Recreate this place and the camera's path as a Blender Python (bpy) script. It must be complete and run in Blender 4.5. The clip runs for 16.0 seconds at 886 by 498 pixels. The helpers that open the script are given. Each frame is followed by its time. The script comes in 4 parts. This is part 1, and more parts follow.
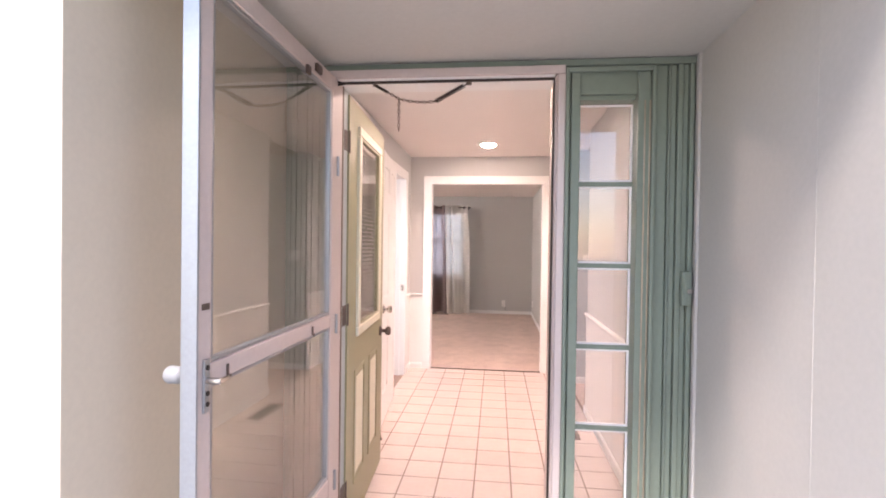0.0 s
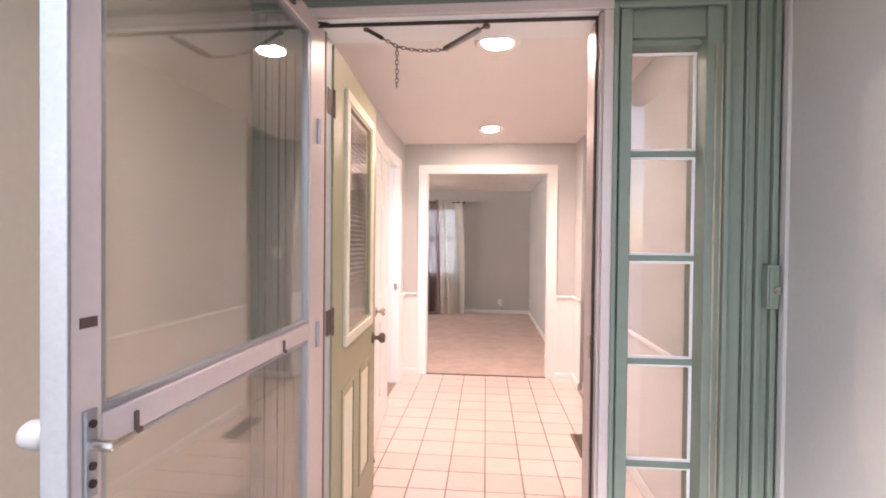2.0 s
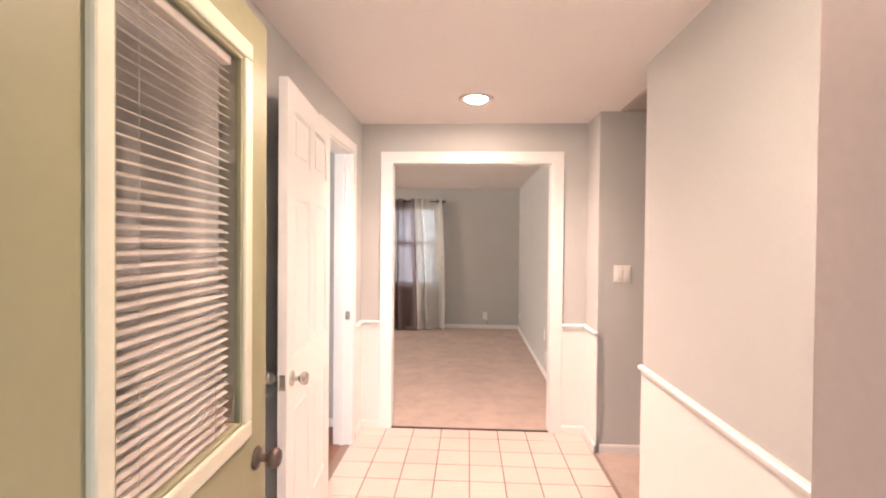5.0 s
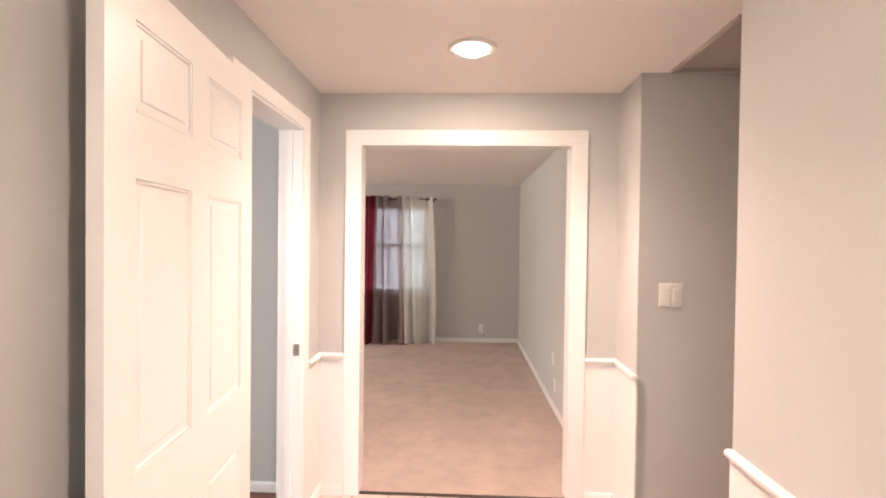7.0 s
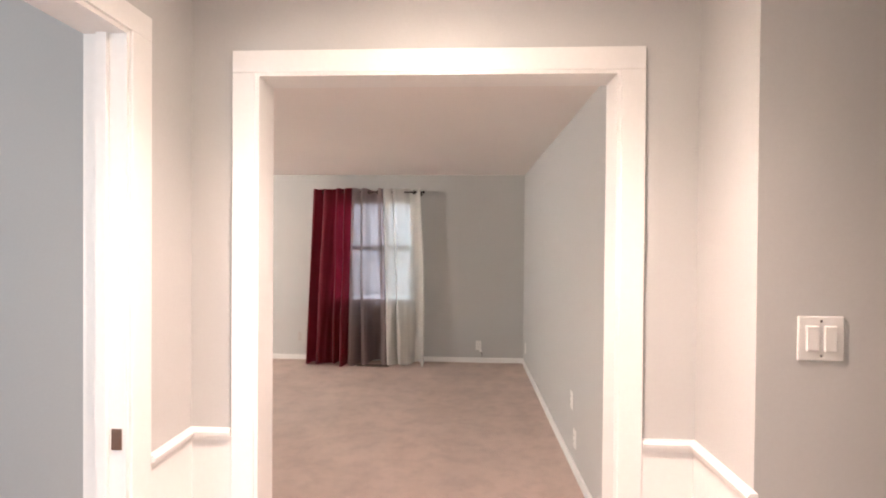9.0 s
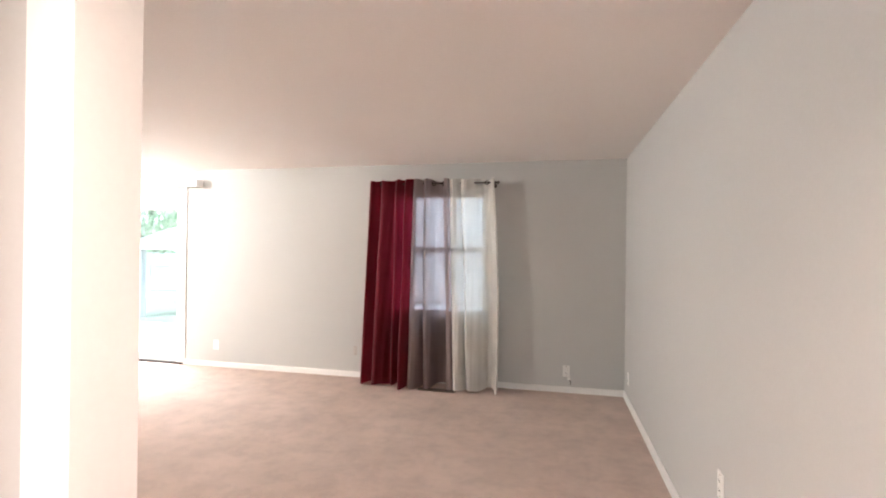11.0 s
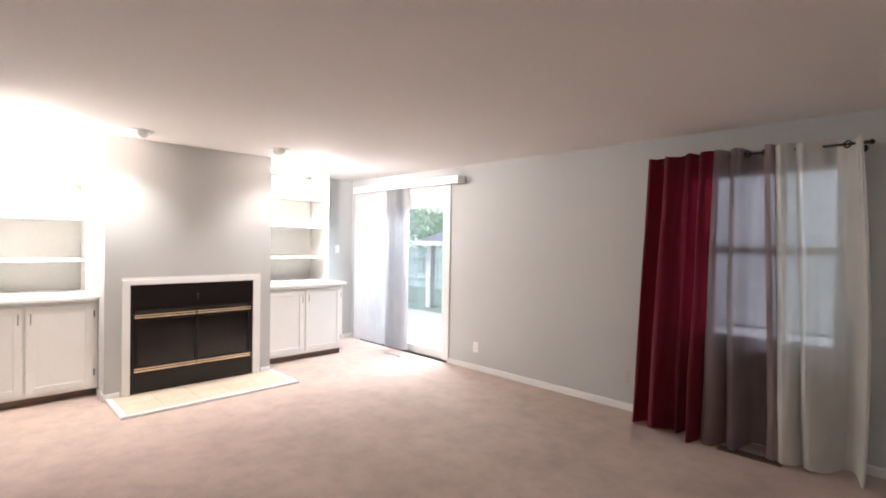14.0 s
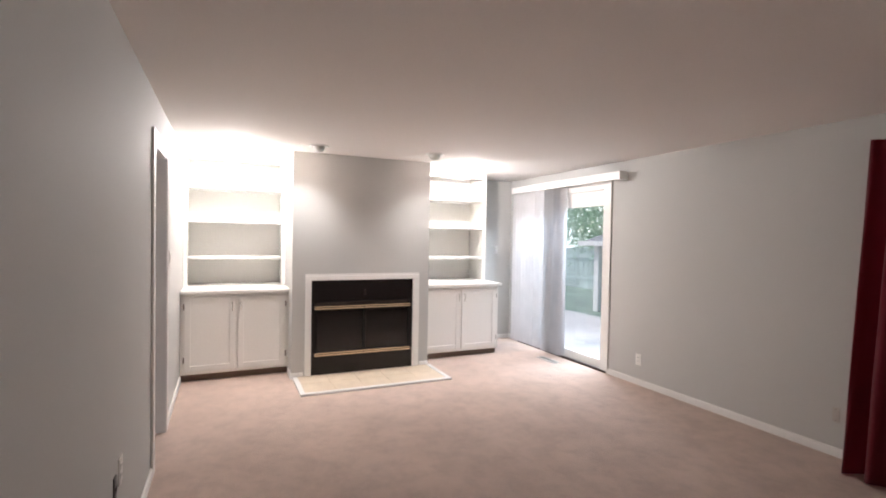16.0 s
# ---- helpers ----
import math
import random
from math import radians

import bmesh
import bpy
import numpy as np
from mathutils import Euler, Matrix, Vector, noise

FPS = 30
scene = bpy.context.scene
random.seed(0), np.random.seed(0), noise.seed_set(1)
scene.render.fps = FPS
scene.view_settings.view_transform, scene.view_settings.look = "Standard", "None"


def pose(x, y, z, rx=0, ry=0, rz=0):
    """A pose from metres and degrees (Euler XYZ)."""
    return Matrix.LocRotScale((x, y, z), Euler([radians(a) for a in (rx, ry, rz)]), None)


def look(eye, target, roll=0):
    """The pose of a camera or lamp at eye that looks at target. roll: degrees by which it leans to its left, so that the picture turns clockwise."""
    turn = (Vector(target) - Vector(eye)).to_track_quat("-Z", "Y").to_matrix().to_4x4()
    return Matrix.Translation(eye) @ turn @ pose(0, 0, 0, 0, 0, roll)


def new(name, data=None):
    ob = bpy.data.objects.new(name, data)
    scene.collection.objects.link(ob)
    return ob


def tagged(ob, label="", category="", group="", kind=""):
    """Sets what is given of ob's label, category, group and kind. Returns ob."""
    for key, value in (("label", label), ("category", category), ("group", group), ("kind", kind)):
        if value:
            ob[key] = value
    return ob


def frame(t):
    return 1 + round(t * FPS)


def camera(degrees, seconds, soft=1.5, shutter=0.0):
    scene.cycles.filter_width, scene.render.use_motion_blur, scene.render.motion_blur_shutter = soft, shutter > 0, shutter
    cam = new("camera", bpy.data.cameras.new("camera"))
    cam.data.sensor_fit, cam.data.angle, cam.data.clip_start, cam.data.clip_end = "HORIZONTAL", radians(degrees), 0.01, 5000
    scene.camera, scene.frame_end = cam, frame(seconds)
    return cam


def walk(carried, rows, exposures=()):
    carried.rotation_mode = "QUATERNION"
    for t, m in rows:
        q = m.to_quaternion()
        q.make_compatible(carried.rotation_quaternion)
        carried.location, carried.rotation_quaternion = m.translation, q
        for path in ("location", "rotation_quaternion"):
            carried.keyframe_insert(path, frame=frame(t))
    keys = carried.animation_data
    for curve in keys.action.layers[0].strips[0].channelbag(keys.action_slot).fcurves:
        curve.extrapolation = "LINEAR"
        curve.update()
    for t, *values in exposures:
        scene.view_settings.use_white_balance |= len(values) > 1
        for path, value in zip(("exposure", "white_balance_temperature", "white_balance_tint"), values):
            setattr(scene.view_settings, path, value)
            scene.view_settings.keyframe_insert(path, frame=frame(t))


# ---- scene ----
cam = camera(85.0, 16.0, soft=1.9)
PATH = [
    (0, (0.723, 0.079, 1.387), (0.505, 2.067, 1.365), 0.8),
    (0.5, (0.723, 0.136, 1.383), (0.508, 2.124, 1.358), 0.8),
    (1, (0.697, 0.238, 1.381), (0.491, 2.227, 1.351), 0.7),
    (1.5, (0.641, 0.375, 1.368), (0.451, 2.366, 1.339), 0.7),
    (2, (0.606, 0.507, 1.35), (0.43, 2.499, 1.322), 0.6),
    (2.5, (0.608, 0.686, 1.344), (0.449, 2.68, 1.313), 0.4),
    (3, (0.617, 0.912, 1.362), (0.474, 2.906, 1.331), 0.4),
    (5.5, (0.594, 1.901, 1.459), (0.493, 3.898, 1.43), 0.6),
    (6, (0.613, 2.108, 1.469), (0.514, 4.105, 1.442), 0.7),
    (6.5, (0.617, 2.325, 1.476), (0.528, 4.323, 1.448), 0.6),
    (7, (0.607, 2.605, 1.49), (0.524, 4.603, 1.46), 0.7),
    (7.5, (0.658, 2.863, 1.481), (0.578, 4.861, 1.455), 0.5),
    (8, (0.728, 3.158, 1.48), (0.646, 5.156, 1.455), 0.5),
    (10.3, (0.69, 4.518, 1.468), (0.467, 6.505, 1.454), 0.5),
    (10.5, (0.677, 4.623, 1.489), (0.406, 6.605, 1.464), 0.7),
    (11, (0.737, 4.786, 1.416), (0.295, 6.737, 1.421), 0.7),
    (11.5, (0.731, 5.009, 1.417), (0.154, 6.924, 1.418), 0.6),
    (12, (0.718, 5.196, 1.428), (0.035, 7.075, 1.428), 0.8),
    (12.5, (0.666, 5.349, 1.453), (-0.145, 7.176, 1.436), 0.8),
    (13, (0.568, 5.489, 1.443), (-0.413, 7.232, 1.424), 0.9),
    (13.5, (0.512, 5.615, 1.437), (-0.694, 7.211, 1.411), 0.9),
    (14, (0.476, 5.683, 1.445), (-0.948, 7.087, 1.417), 0.9),
    (14.5, (0.487, 5.816, 1.468), (-1.133, 6.989, 1.435), 1.0),
    (15, (0.514, 5.879, 1.464), (-1.225, 6.866, 1.428), 1.0),
    (15.5, (0.523, 5.903, 1.467), (-1.274, 6.78, 1.428), 1.0),
    (16, (0.531, 5.91, 1.474), (-1.292, 6.733, 1.43), 1.0),
]
EXPOSURES = [(0, 1.72, 6750, 21), (1.5, 1.72, 6800, 21), (3, 1.84, 6900, 21), (5.5, 1.78, 7200, 15), (6.5, 1.74, 7100, 14), (8, 1.68, 6800, 13), (10.5, 1.88, 6450, 9), (11, 1.88, 6420, 9),
             (12, 1.63, 6350, 10), (13, 1.16, 6350, 10), (13.5, 0.96, 6330, 11), (14.5, 0.67, 6400, 12), (16, 0.33, 6420, 13)]
walk(cam, [(t, look(eye, target, roll)) for t, eye, target, roll in PATH], EXPOSURES)

# ---- world, sun, large lights ----
world = bpy.data.worlds.new("world")
scene.world = world
world.use_nodes = True
wn = world.node_tree.nodes
sky = wn.new("ShaderNodeTexSky")
sky.sky_type = "NISHITA"
sky.sun_disc = False
sky.sun_elevation = radians(56)
sky.sun_rotation = radians(199.6)
wn["Background"].inputs["Strength"].default_value = 0.15
world.node_tree.links.new(sky.outputs["Color"], wn["Background"].inputs["Color"])


def lamp(name, kind, m, energy, color=(1, 1, 1), **more):
    data = bpy.data.lights.new(name, kind)
    data.energy, data.color = energy, color
    for key, value in more.items():
        if key == "size":
            data.size = value
        elif key == "size_y":
            data.shape, data.size_y = "RECTANGLE", value
        elif key == "disk":
            data.shape, data.size = "DISK", value
        elif key == "angle":
            data.angle = value
        elif key == "radius":
            data.shadow_soft_size = value
        elif key == "cone":
            data.spot_size, data.spot_blend = value, 1.0
    ob = new(name, data)
    ob.matrix_basis = m
    return ob


lamp("sun_light", "SUN", look((-2.5, -7, 11), (0, 0, 0)), 2.4, (1.0, 0.97, 0.92), angle=radians(14))
WARM = (1.0, 0.745, 0.67)
HALL_LAMPS = ((0.65, 2.93), (0.637, 4.75))
for (hx, hy), watts in zip(HALL_LAMPS, (18, 53)):
    lamp("hall_lamp_light", "SPOT", look((hx, hy, 2.309), (hx, hy, 0)), watts, WARM, radius=0.02, cone=radians(140))
SPOT_WARM = (1.0, 0.95, 0.91)
ROOM_CEIL, HALL_CEIL = 2.337, 2.345
ALCOVE_LAMPS = ((-4.66, 6.03), (-4.66, 8.58))
for (ax, ay), watts in zip(ALCOVE_LAMPS, (62, 50)):
    lamp("alcove_lamp_light", "POINT", pose(ax, ay, 2.285), watts, SPOT_WARM, radius=0.022)
lamp("spot_left_light", "SPOT", look((-4.13, 6.69, 2.265), (-4.75, 6.45, 0.2)), 37, SPOT_WARM, radius=0.04, cone=radians(104))
lamp("spot_right_light", "SPOT", look((-4.02, 7.91, 2.265), (-4.75, 8.15, 0.2)), 37, SPOT_WARM, radius=0.04, cone=radians(104))
lamp("sliding_door_daylight", "AREA", look((-4.5, 10.45, 2.55), (-3.6, 7.2, 0.0)), 195, (0.80, 0.90, 1.0), size=1.7, size_y=1.0)
lamp("blind_daylight", "AREA", look((-4.96, 10.06, 1.05), (-4.8, 5.0, 1.0)), 1.4, (0.80, 0.90, 1.0), size=0.8, size_y=1.9)
lamp("window_daylight", "AREA", look((-0.46, 10.02, 1.38), (-0.46, 5.0, 1.3)), 2.6, (0.78, 0.89, 1.0), size=0.98, size_y=1.25)
lamp("side_room_daylight", "AREA", look((-1.55, 2.0, 1.45), (-1.2, 5.0, 1.0)), 18, (0.86, 0.93, 1.0), size=1.2, size_y=1.0)


# ---- materials ----
def material(name, color, rough=0.6, metal=0.0, grain=40.0, vary=0.06, bump=0.1, big=1.5, depth=0.002, spec=0.5, island=0.0, obj_random=0.0, coat=0.0, sheen=0.0, stains=0.0):
    """A principled material with colour varied at two scales and a fine relief."""
    m = bpy.data.materials.new(name)
    m.use_nodes = True
    nodes, links = m.node_tree.nodes, m.node_tree.links
    b = nodes["Principled BSDF"]
    b.inputs["Roughness"].default_value = rough
    b.inputs["Metallic"].default_value = metal
    b.inputs["Specular IOR Level"].default_value = spec
    b.inputs["Coat Weight"].default_value = coat
    b.inputs["Sheen Weight"].default_value = sheen
    geo = nodes.new("ShaderNodeNewGeometry")
    fine, wide = nodes.new("ShaderNodeTexNoise"), nodes.new("ShaderNodeTexNoise")
    fine.inputs["Scale"].default_value, wide.inputs["Scale"].default_value = grain, big
    fine.inputs["Detail"].default_value, wide.inputs["Detail"].default_value = 6, 4
    for n in (fine, wide):
        links.new(geo.outputs["Position"], n.inputs["Vector"])
    add = nodes.new("ShaderNodeMath")
    add.operation = "ADD"
    links.new(fine.outputs["Fac"], add.inputs[0])
    links.new(wide.outputs["Fac"], add.inputs[1])
    span = nodes.new("ShaderNodeMapRange")
    span.inputs["From Min"].default_value, span.inputs["From Max"].default_value = 0.6, 1.4
    span.inputs["To Min"].default_value, span.inputs["To Max"].default_value = 1 - vary, 1 + vary
    links.new(add.outputs[0], span.inputs["Value"])
    value = span.outputs["Result"]
    if obj_random:
        info = nodes.new("ShaderNodeObjectInfo")
        r = nodes.new("ShaderNodeMapRange")
        r.inputs["To Min"].default_value, r.inputs["To Max"].default_value = 1 - obj_random, 1 + obj_random
        links.new(info.outputs["Random"], r.inputs["Value"])
        mul = nodes.new("ShaderNodeMath")
        mul.operation = "MULTIPLY"
        links.new(value, mul.inputs[0])
        links.new(r.outputs["Result"], mul.inputs[1])
        value = mul.outputs[0]
    if island:
        r = nodes.new("ShaderNodeMapRange")
        r.inputs["To Min"].default_value, r.inputs["To Max"].default_value = 1 - island, 1 + island
        links.new(geo.outputs["Random Per Island"], r.inputs["Value"])
        mul = nodes.new("ShaderNodeMath")
        mul.operation = "MULTIPLY"
        links.new(value, mul.inputs[0])
        links.new(r.outputs["Result"], mul.inputs[1])
        value = mul.outputs[0]
    if stains:
        spot = nodes.new("ShaderNodeTexNoise")
        spot.inputs["Scale"].default_value, spot.inputs["Detail"].default_value, spot.inputs["Roughness"].default_value = 6.0, 9, 0.72
        links.new(geo.outputs["Position"], spot.inputs["Vector"])
        r = nodes.new("ShaderNodeMapRange")
        r.inputs["From Min"].default_value, r.inputs["From Max"].default_value = 0.36, 0.56
        r.inputs["To Min"].default_value, r.inputs["To Max"].default_value = 1 - stains, 1.0
        links.new(spot.outputs["Fac"], r.inputs["Value"])
        mul = nodes.new("ShaderNodeMath")
        mul.operation = "MULTIPLY"
        links.new(value, mul.inputs[0])
        links.new(r.outputs["Result"], mul.inputs[1])
        value = mul.outputs[0]
    tint = nodes.new("ShaderNodeVectorMath")
    tint.operation = "SCALE"
    tint.inputs[0].default_value = color
    links.new(value, tint.inputs["Scale"])
    links.new(tint.outputs["Vector"], b.inputs["Base Color"])
    bm_node = nodes.new("ShaderNodeBump")
    bm_node.inputs["Strength"].default_value = bump
    bm_node.inputs["Distance"].default_value = depth
    links.new(fine.outputs["Fac"], bm_node.inputs["Height"])
    links.new(bm_node.outputs["Normal"], b.inputs["Normal"])
    return m


def emitting(name, color, strength):
    m = bpy.data.materials.new(name)
    m.use_nodes = True
    b = m.node_tree.nodes["Principled BSDF"]
    b.inputs["Base Color"].default_value = (0.8, 0.8, 0.8, 1)
    b.inputs["Emission Color"].default_value = (*color, 1)
    b.inputs["Emission Strength"].default_value = strength
    return m


def glassy(name, color=(1, 1, 1), rough=0.02, clear=0.9, base=0.075):
    """Thin pane: mostly clear, with mirror reflections by Fresnel."""
    m = bpy.data.materials.new(name)
    m.use_nodes = True
    nodes, links = m.node_tree.nodes, m.node_tree.links
    nodes.remove(nodes["Principled BSDF"])
    t, g, mix, f = (nodes.new("ShaderNodeBsdfTransparent"), nodes.new("ShaderNodeBsdfGlossy"), nodes.new("ShaderNodeMixShader"), nodes.new("ShaderNodeLayerWeight"))
    t.inputs["Color"].default_value = (*[c * clear for c in color], 1)
    g.inputs["Roughness"].default_value = rough
    f.inputs["Blend"].default_value = 0.5
    power, span = nodes.new("ShaderNodeMath"), nodes.new("ShaderNodeMapRange")
    power.operation = "POWER"
    power.inputs[1].default_value = 4.5
    span.inputs["To Min"].default_value, span.inputs["To Max"].default_value = base, 0.95
    links.new(f.outputs["Facing"], power.inputs[0])
    links.new(power.outputs[0], span.inputs["Value"])
    links.new(span.outputs["Result"], mix.inputs[0])
    links.new(t.outputs[0], mix.inputs[1])
    links.new(g.outputs[0], mix.inputs[2])
    links.new(mix.outputs[0], nodes["Material Output"].inputs["Surface"])
    return m


def fabric(name, color, through_color, sheer, translucent, sheen=0.0):
    """Woven cloth with fine thread relief; sheer is the share that is open weave."""
    m = material(name, color, rough=0.75, grain=300, vary=0.12, bump=0.4, big=5, depth=0.001, spec=0.2, sheen=sheen)
    nodes, links = m.node_tree.nodes, m.node_tree.links
    tr, clear, mix, mix2 = (nodes.new("ShaderNodeBsdfTranslucent"), nodes.new("ShaderNodeBsdfTransparent"), nodes.new("ShaderNodeMixShader"), nodes.new("ShaderNodeMixShader"))
    tr.inputs["Color"].default_value = (*through_color, 1)
    clear.inputs["Color"].default_value = (*through_color, 1)
    mix.inputs[0].default_value, mix2.inputs[0].default_value = translucent, sheer
    links.new(nodes["Principled BSDF"].outputs[0], mix.inputs[1])
    links.new(tr.outputs[0], mix.inputs[2])
    links.new(mix.outputs[0], mix2.inputs[1])
    links.new(clear.outputs[0], mix2.inputs[2])
    links.new(mix2.outputs[0], nodes["Material Output"].inputs["Surface"])
    return m


M_WALL = material("grey_wall_paint", (0.512, 0.512, 0.498), rough=0.75, grain=90, vary=0.025, bump=0.12, big=0.8)
M_CEIL = material("ceiling_paint", (0.80, 0.76, 0.73), rough=0.9, grain=120, vary=0.03, bump=0.25, big=0.9)
M_TRIM = material("white_trim_paint", (0.80, 0.79, 0.77), rough=0.38, grain=60, vary=0.025, bump=0.06, big=2)
M_CABINET = material("white_cabinet_paint", (0.84, 0.83, 0.80), rough=0.42, grain=50, vary=0.03, bump=0.06, big=2)
M_CARPET = material("beige_carpet", (0.60, 0.466, 0.398), rough=1.0, grain=420, vary=0.16, bump=0.9, big=2.2, depth=0.006, spec=0.05, sheen=0.15, stains=0.15)
M_TILE = material("cream_floor_tile", (0.68, 0.58, 0.52), rough=0.25, grain=35, vary=0.05, bump=0.04, big=6, obj_random=0.035)
M_GROUT = material("tan_grout", (0.27, 0.20, 0.16), rough=0.95, grain=200, vary=0.15, bump=0.4)
M_GREEN = material("sage_green_paint", (0.172, 0.207, 0.163), rough=0.5, grain=45, vary=0.08, bump=0.14, big=3)
M_OLIVE = material("olive_door_paint", (0.285, 0.270, 0.160), rough=0.42, grain=40, vary=0.03, bump=0.08, big=2)
M_CREAM = material("cream_lite_frame", (0.62, 0.59, 0.46), rough=0.4, grain=50, vary=0.03, bump=0.05)
M_ALU = material("brushed_aluminium", (0.36, 0.375, 0.39), rough=0.42, metal=0.85, grain=120, vary=0.08, bump=0.1)
# Pink cast imitates the warm hall reflected in the white aluminium.
M_ALUPAINT = material("white_aluminium_pink_reflection", (0.50, 0.42, 0.39), rough=0.4, metal=0.1, grain=60, vary=0.06, bump=0.06)
M_JAMB = material("blue_grey_jamb_paint", (0.36, 0.385, 0.38), rough=0.5, grain=50, vary=0.06, bump=0.1)
M_CHROME = material("satin_nickel", (0.60, 0.57, 0.52), rough=0.22, metal=1.0, grain=80, vary=0.06, bump=0.03)
M_STEEL = material("aged_steel_hinge", (0.13, 0.095, 0.08), rough=0.45, metal=0.7, grain=90, vary=0.2, bump=0.15)
M_DARK = material("dark_bronze_metal", (0.05, 0.04, 0.035), rough=0.45, metal=0.7, grain=90, vary=0.2, bump=0.1)
M_BLACK = material("black_firebox_steel", (0.010, 0.007, 0.007), rough=0.24, spec=0.35, grain=60, vary=0.2, bump=0.08)
M_SOOT = material("sooty_firebox_brick", (0.06, 0.048, 0.042), rough=0.95, grain=30, vary=0.4, bump=0.6)
M_BRASS = material("antique_brass", (0.86, 0.70, 0.48), rough=0.27, metal=0.9, grain=80, vary=0.1, bump=0.06)
M_MARBLE = material("tan_hearth_tile", (0.66, 0.55, 0.42), rough=0.3, grain=14, vary=0.12, bump=0.05, big=4, obj_random=0.04)
M_WOOD = material("red_brown_wood_floor", (0.22, 0.075, 0.035), rough=0.35, grain=25, vary=0.3, bump=0.1, big=3, obj_random=0.12)
M_PORCH = material("porch_siding_paint", (0.45, 0.43, 0.395), rough=0.65, grain=60, vary=0.05, bump=0.15, big=1.4)
M_PORCHTAN = material("tan_siding_paint", (0.56, 0.48, 0.37), rough=0.65, grain=60, vary=0.05, bump=0.15, big=1.4)
M_SIDING = material("pale_siding_paint", (0.42, 0.44, 0.46), rough=0.6, grain=60, vary=0.04, bump=0.12, big=1.2)
# Patio concrete is lightened so that full sun is part of its colour.
M_CONCRETE = material("concrete_lightened_as_sunlit", (0.70, 0.69, 0.67), rough=0.95, grain=60, vary=0.15, bump=0.5, big=1.2)
# Same concrete, darkened to cut the light that bounces into the porch.
M_SLAB = material("concrete_darkened_for_bounce", (0.36, 0.355, 0.345), rough=0.95, grain=60, vary=0.15, bump=0.5, big=1.2)
M_RING = material("brushed_lamp_ring", (0.70, 0.67, 0.64), rough=0.45, metal=0.2, grain=80, vary=0.06)
M_PLASTIC = material("white_plate_plastic", (0.80, 0.79, 0.76), rough=0.35, grain=50, vary=0.01, bump=0.01)
M_KNOB = material("grey_white_plastic", (0.27, 0.27, 0.27), rough=0.4, grain=50, vary=0.03, bump=0.02)
M_SLOT = material("dark_slot", (0.03, 0.03, 0.03), rough=0.6, vary=0.02)
M_BLIND = material("cream_blind_slat", (0.64, 0.59, 0.52), rough=0.5, grain=60, vary=0.03, bump=0.03)
M_RED = fabric("wine_red_curtain_cloth", (0.108, 0.008, 0.014), (0.64, 0.03, 0.09), 0.055, 0.14, 0.14)
M_TAUPE = fabric("taupe_sheer_cloth", (0.26, 0.19, 0.17), (0.80, 0.74, 0.80), 0.14, 0.22)
M_WHITE = fabric("white_sheer_cloth", (0.82, 0.78, 0.71), (0.88, 0.93, 0.96), 0.12, 0.28)
M_VANE = fabric("white_vertical_vane", (0.66, 0.62, 0.61), (0.70, 0.82, 0.90), 0.12, 0.22)
M_GLASS = glassy("clear_glass")
M_STORM = glassy("storm_door_glass", (0.98, 0.98, 0.97), clear=0.96, base=0.13)
M_SMOKED = glassy("smoked_fireplace_glass", (0.45, 0.41, 0.38), rough=0.12, clear=0.7)
M_BULB = emitting("lit_diffuser", (1.0, 0.82, 0.71), 100)
M_VENT = material("brown_register_metal", (0.17, 0.12, 0.09), rough=0.5, metal=0.4, grain=70, vary=0.1)
M_GRILLE = material("grey_grille_metal", (0.50, 0.47, 0.44), rough=0.5, metal=0.2, grain=70, vary=0.06)


# ---- builders ----
def add_box(bm, x0, x1, y0, y1, z0, z1, bevel=0.0):
    r = bmesh.ops.create_cube(bm, size=1.0)
    vs = r["verts"]
    for v in vs:
        v.co = Vector(((x0 + x1) / 2 + v.co.x * (x1 - x0), (y0 + y1) / 2 + v.co.y * (y1 - y0), (z0 + z1) / 2 + v.co.z * (z1 - z0)))
    if bevel:
        es = list({e for v in vs for e in v.link_edges})
        bmesh.ops.bevel(bm, geom=es, offset=bevel, segments=2, affect="EDGES", profile=0.5)
    return bm


def box(x0, x1, y0, y1, z0, z1, bevel=0.0):
    return add_box(bmesh.new(), min(x0, x1), max(x0, x1), min(y0, y1), max(y0, y1), min(z0, z1), max(z0, z1), bevel)


def add_cyl(bm, a, b, r0, r1=None, seg=20):
    a, b = Vector(a), Vector(b)
    d = b - a
    m = Matrix.Translation((a + b) / 2) @ d.to_track_quat("Z", "Y").to_matrix().to_4x4()
    bmesh.ops.create_cone(bm, cap_ends=True, segments=seg, radius1=r0, radius2=r0 if r1 is None else r1, depth=d.length, matrix=m)
    return bm


def cyl(a, b, r0, r1=None, seg=20):
    return add_cyl(bmesh.new(), a, b, r0, r1, seg)


def lathe(profile, m, seg=28):
    """Rings of (radius, height) turned about the local z axis."""
    bm = bmesh.new()
    rings = [[bm.verts.new(m @ Vector((r * math.cos(k * 2 * math.pi / seg), r * math.sin(k * 2 * math.pi / seg), h))) for k in range(seg)] for r, h in profile]
    for a, b in zip(rings, rings[1:]):
        for k in range(seg):
            bm.faces.new((a[k], a[(k + 1) % seg], b[(k + 1) % seg], b[k]))
    bm.faces.new(reversed(rings[0]))
    bm.faces.new(rings[-1])
    bmesh.ops.recalc_face_normals(bm, faces=bm.faces)
    return bm


def tube(points, r, seg=8):
    """A round rod along points."""
    bm = bmesh.new()
    for a, b in zip(points, points[1:]):
        add_cyl(bm, a, b, r, r, seg)
    return bm


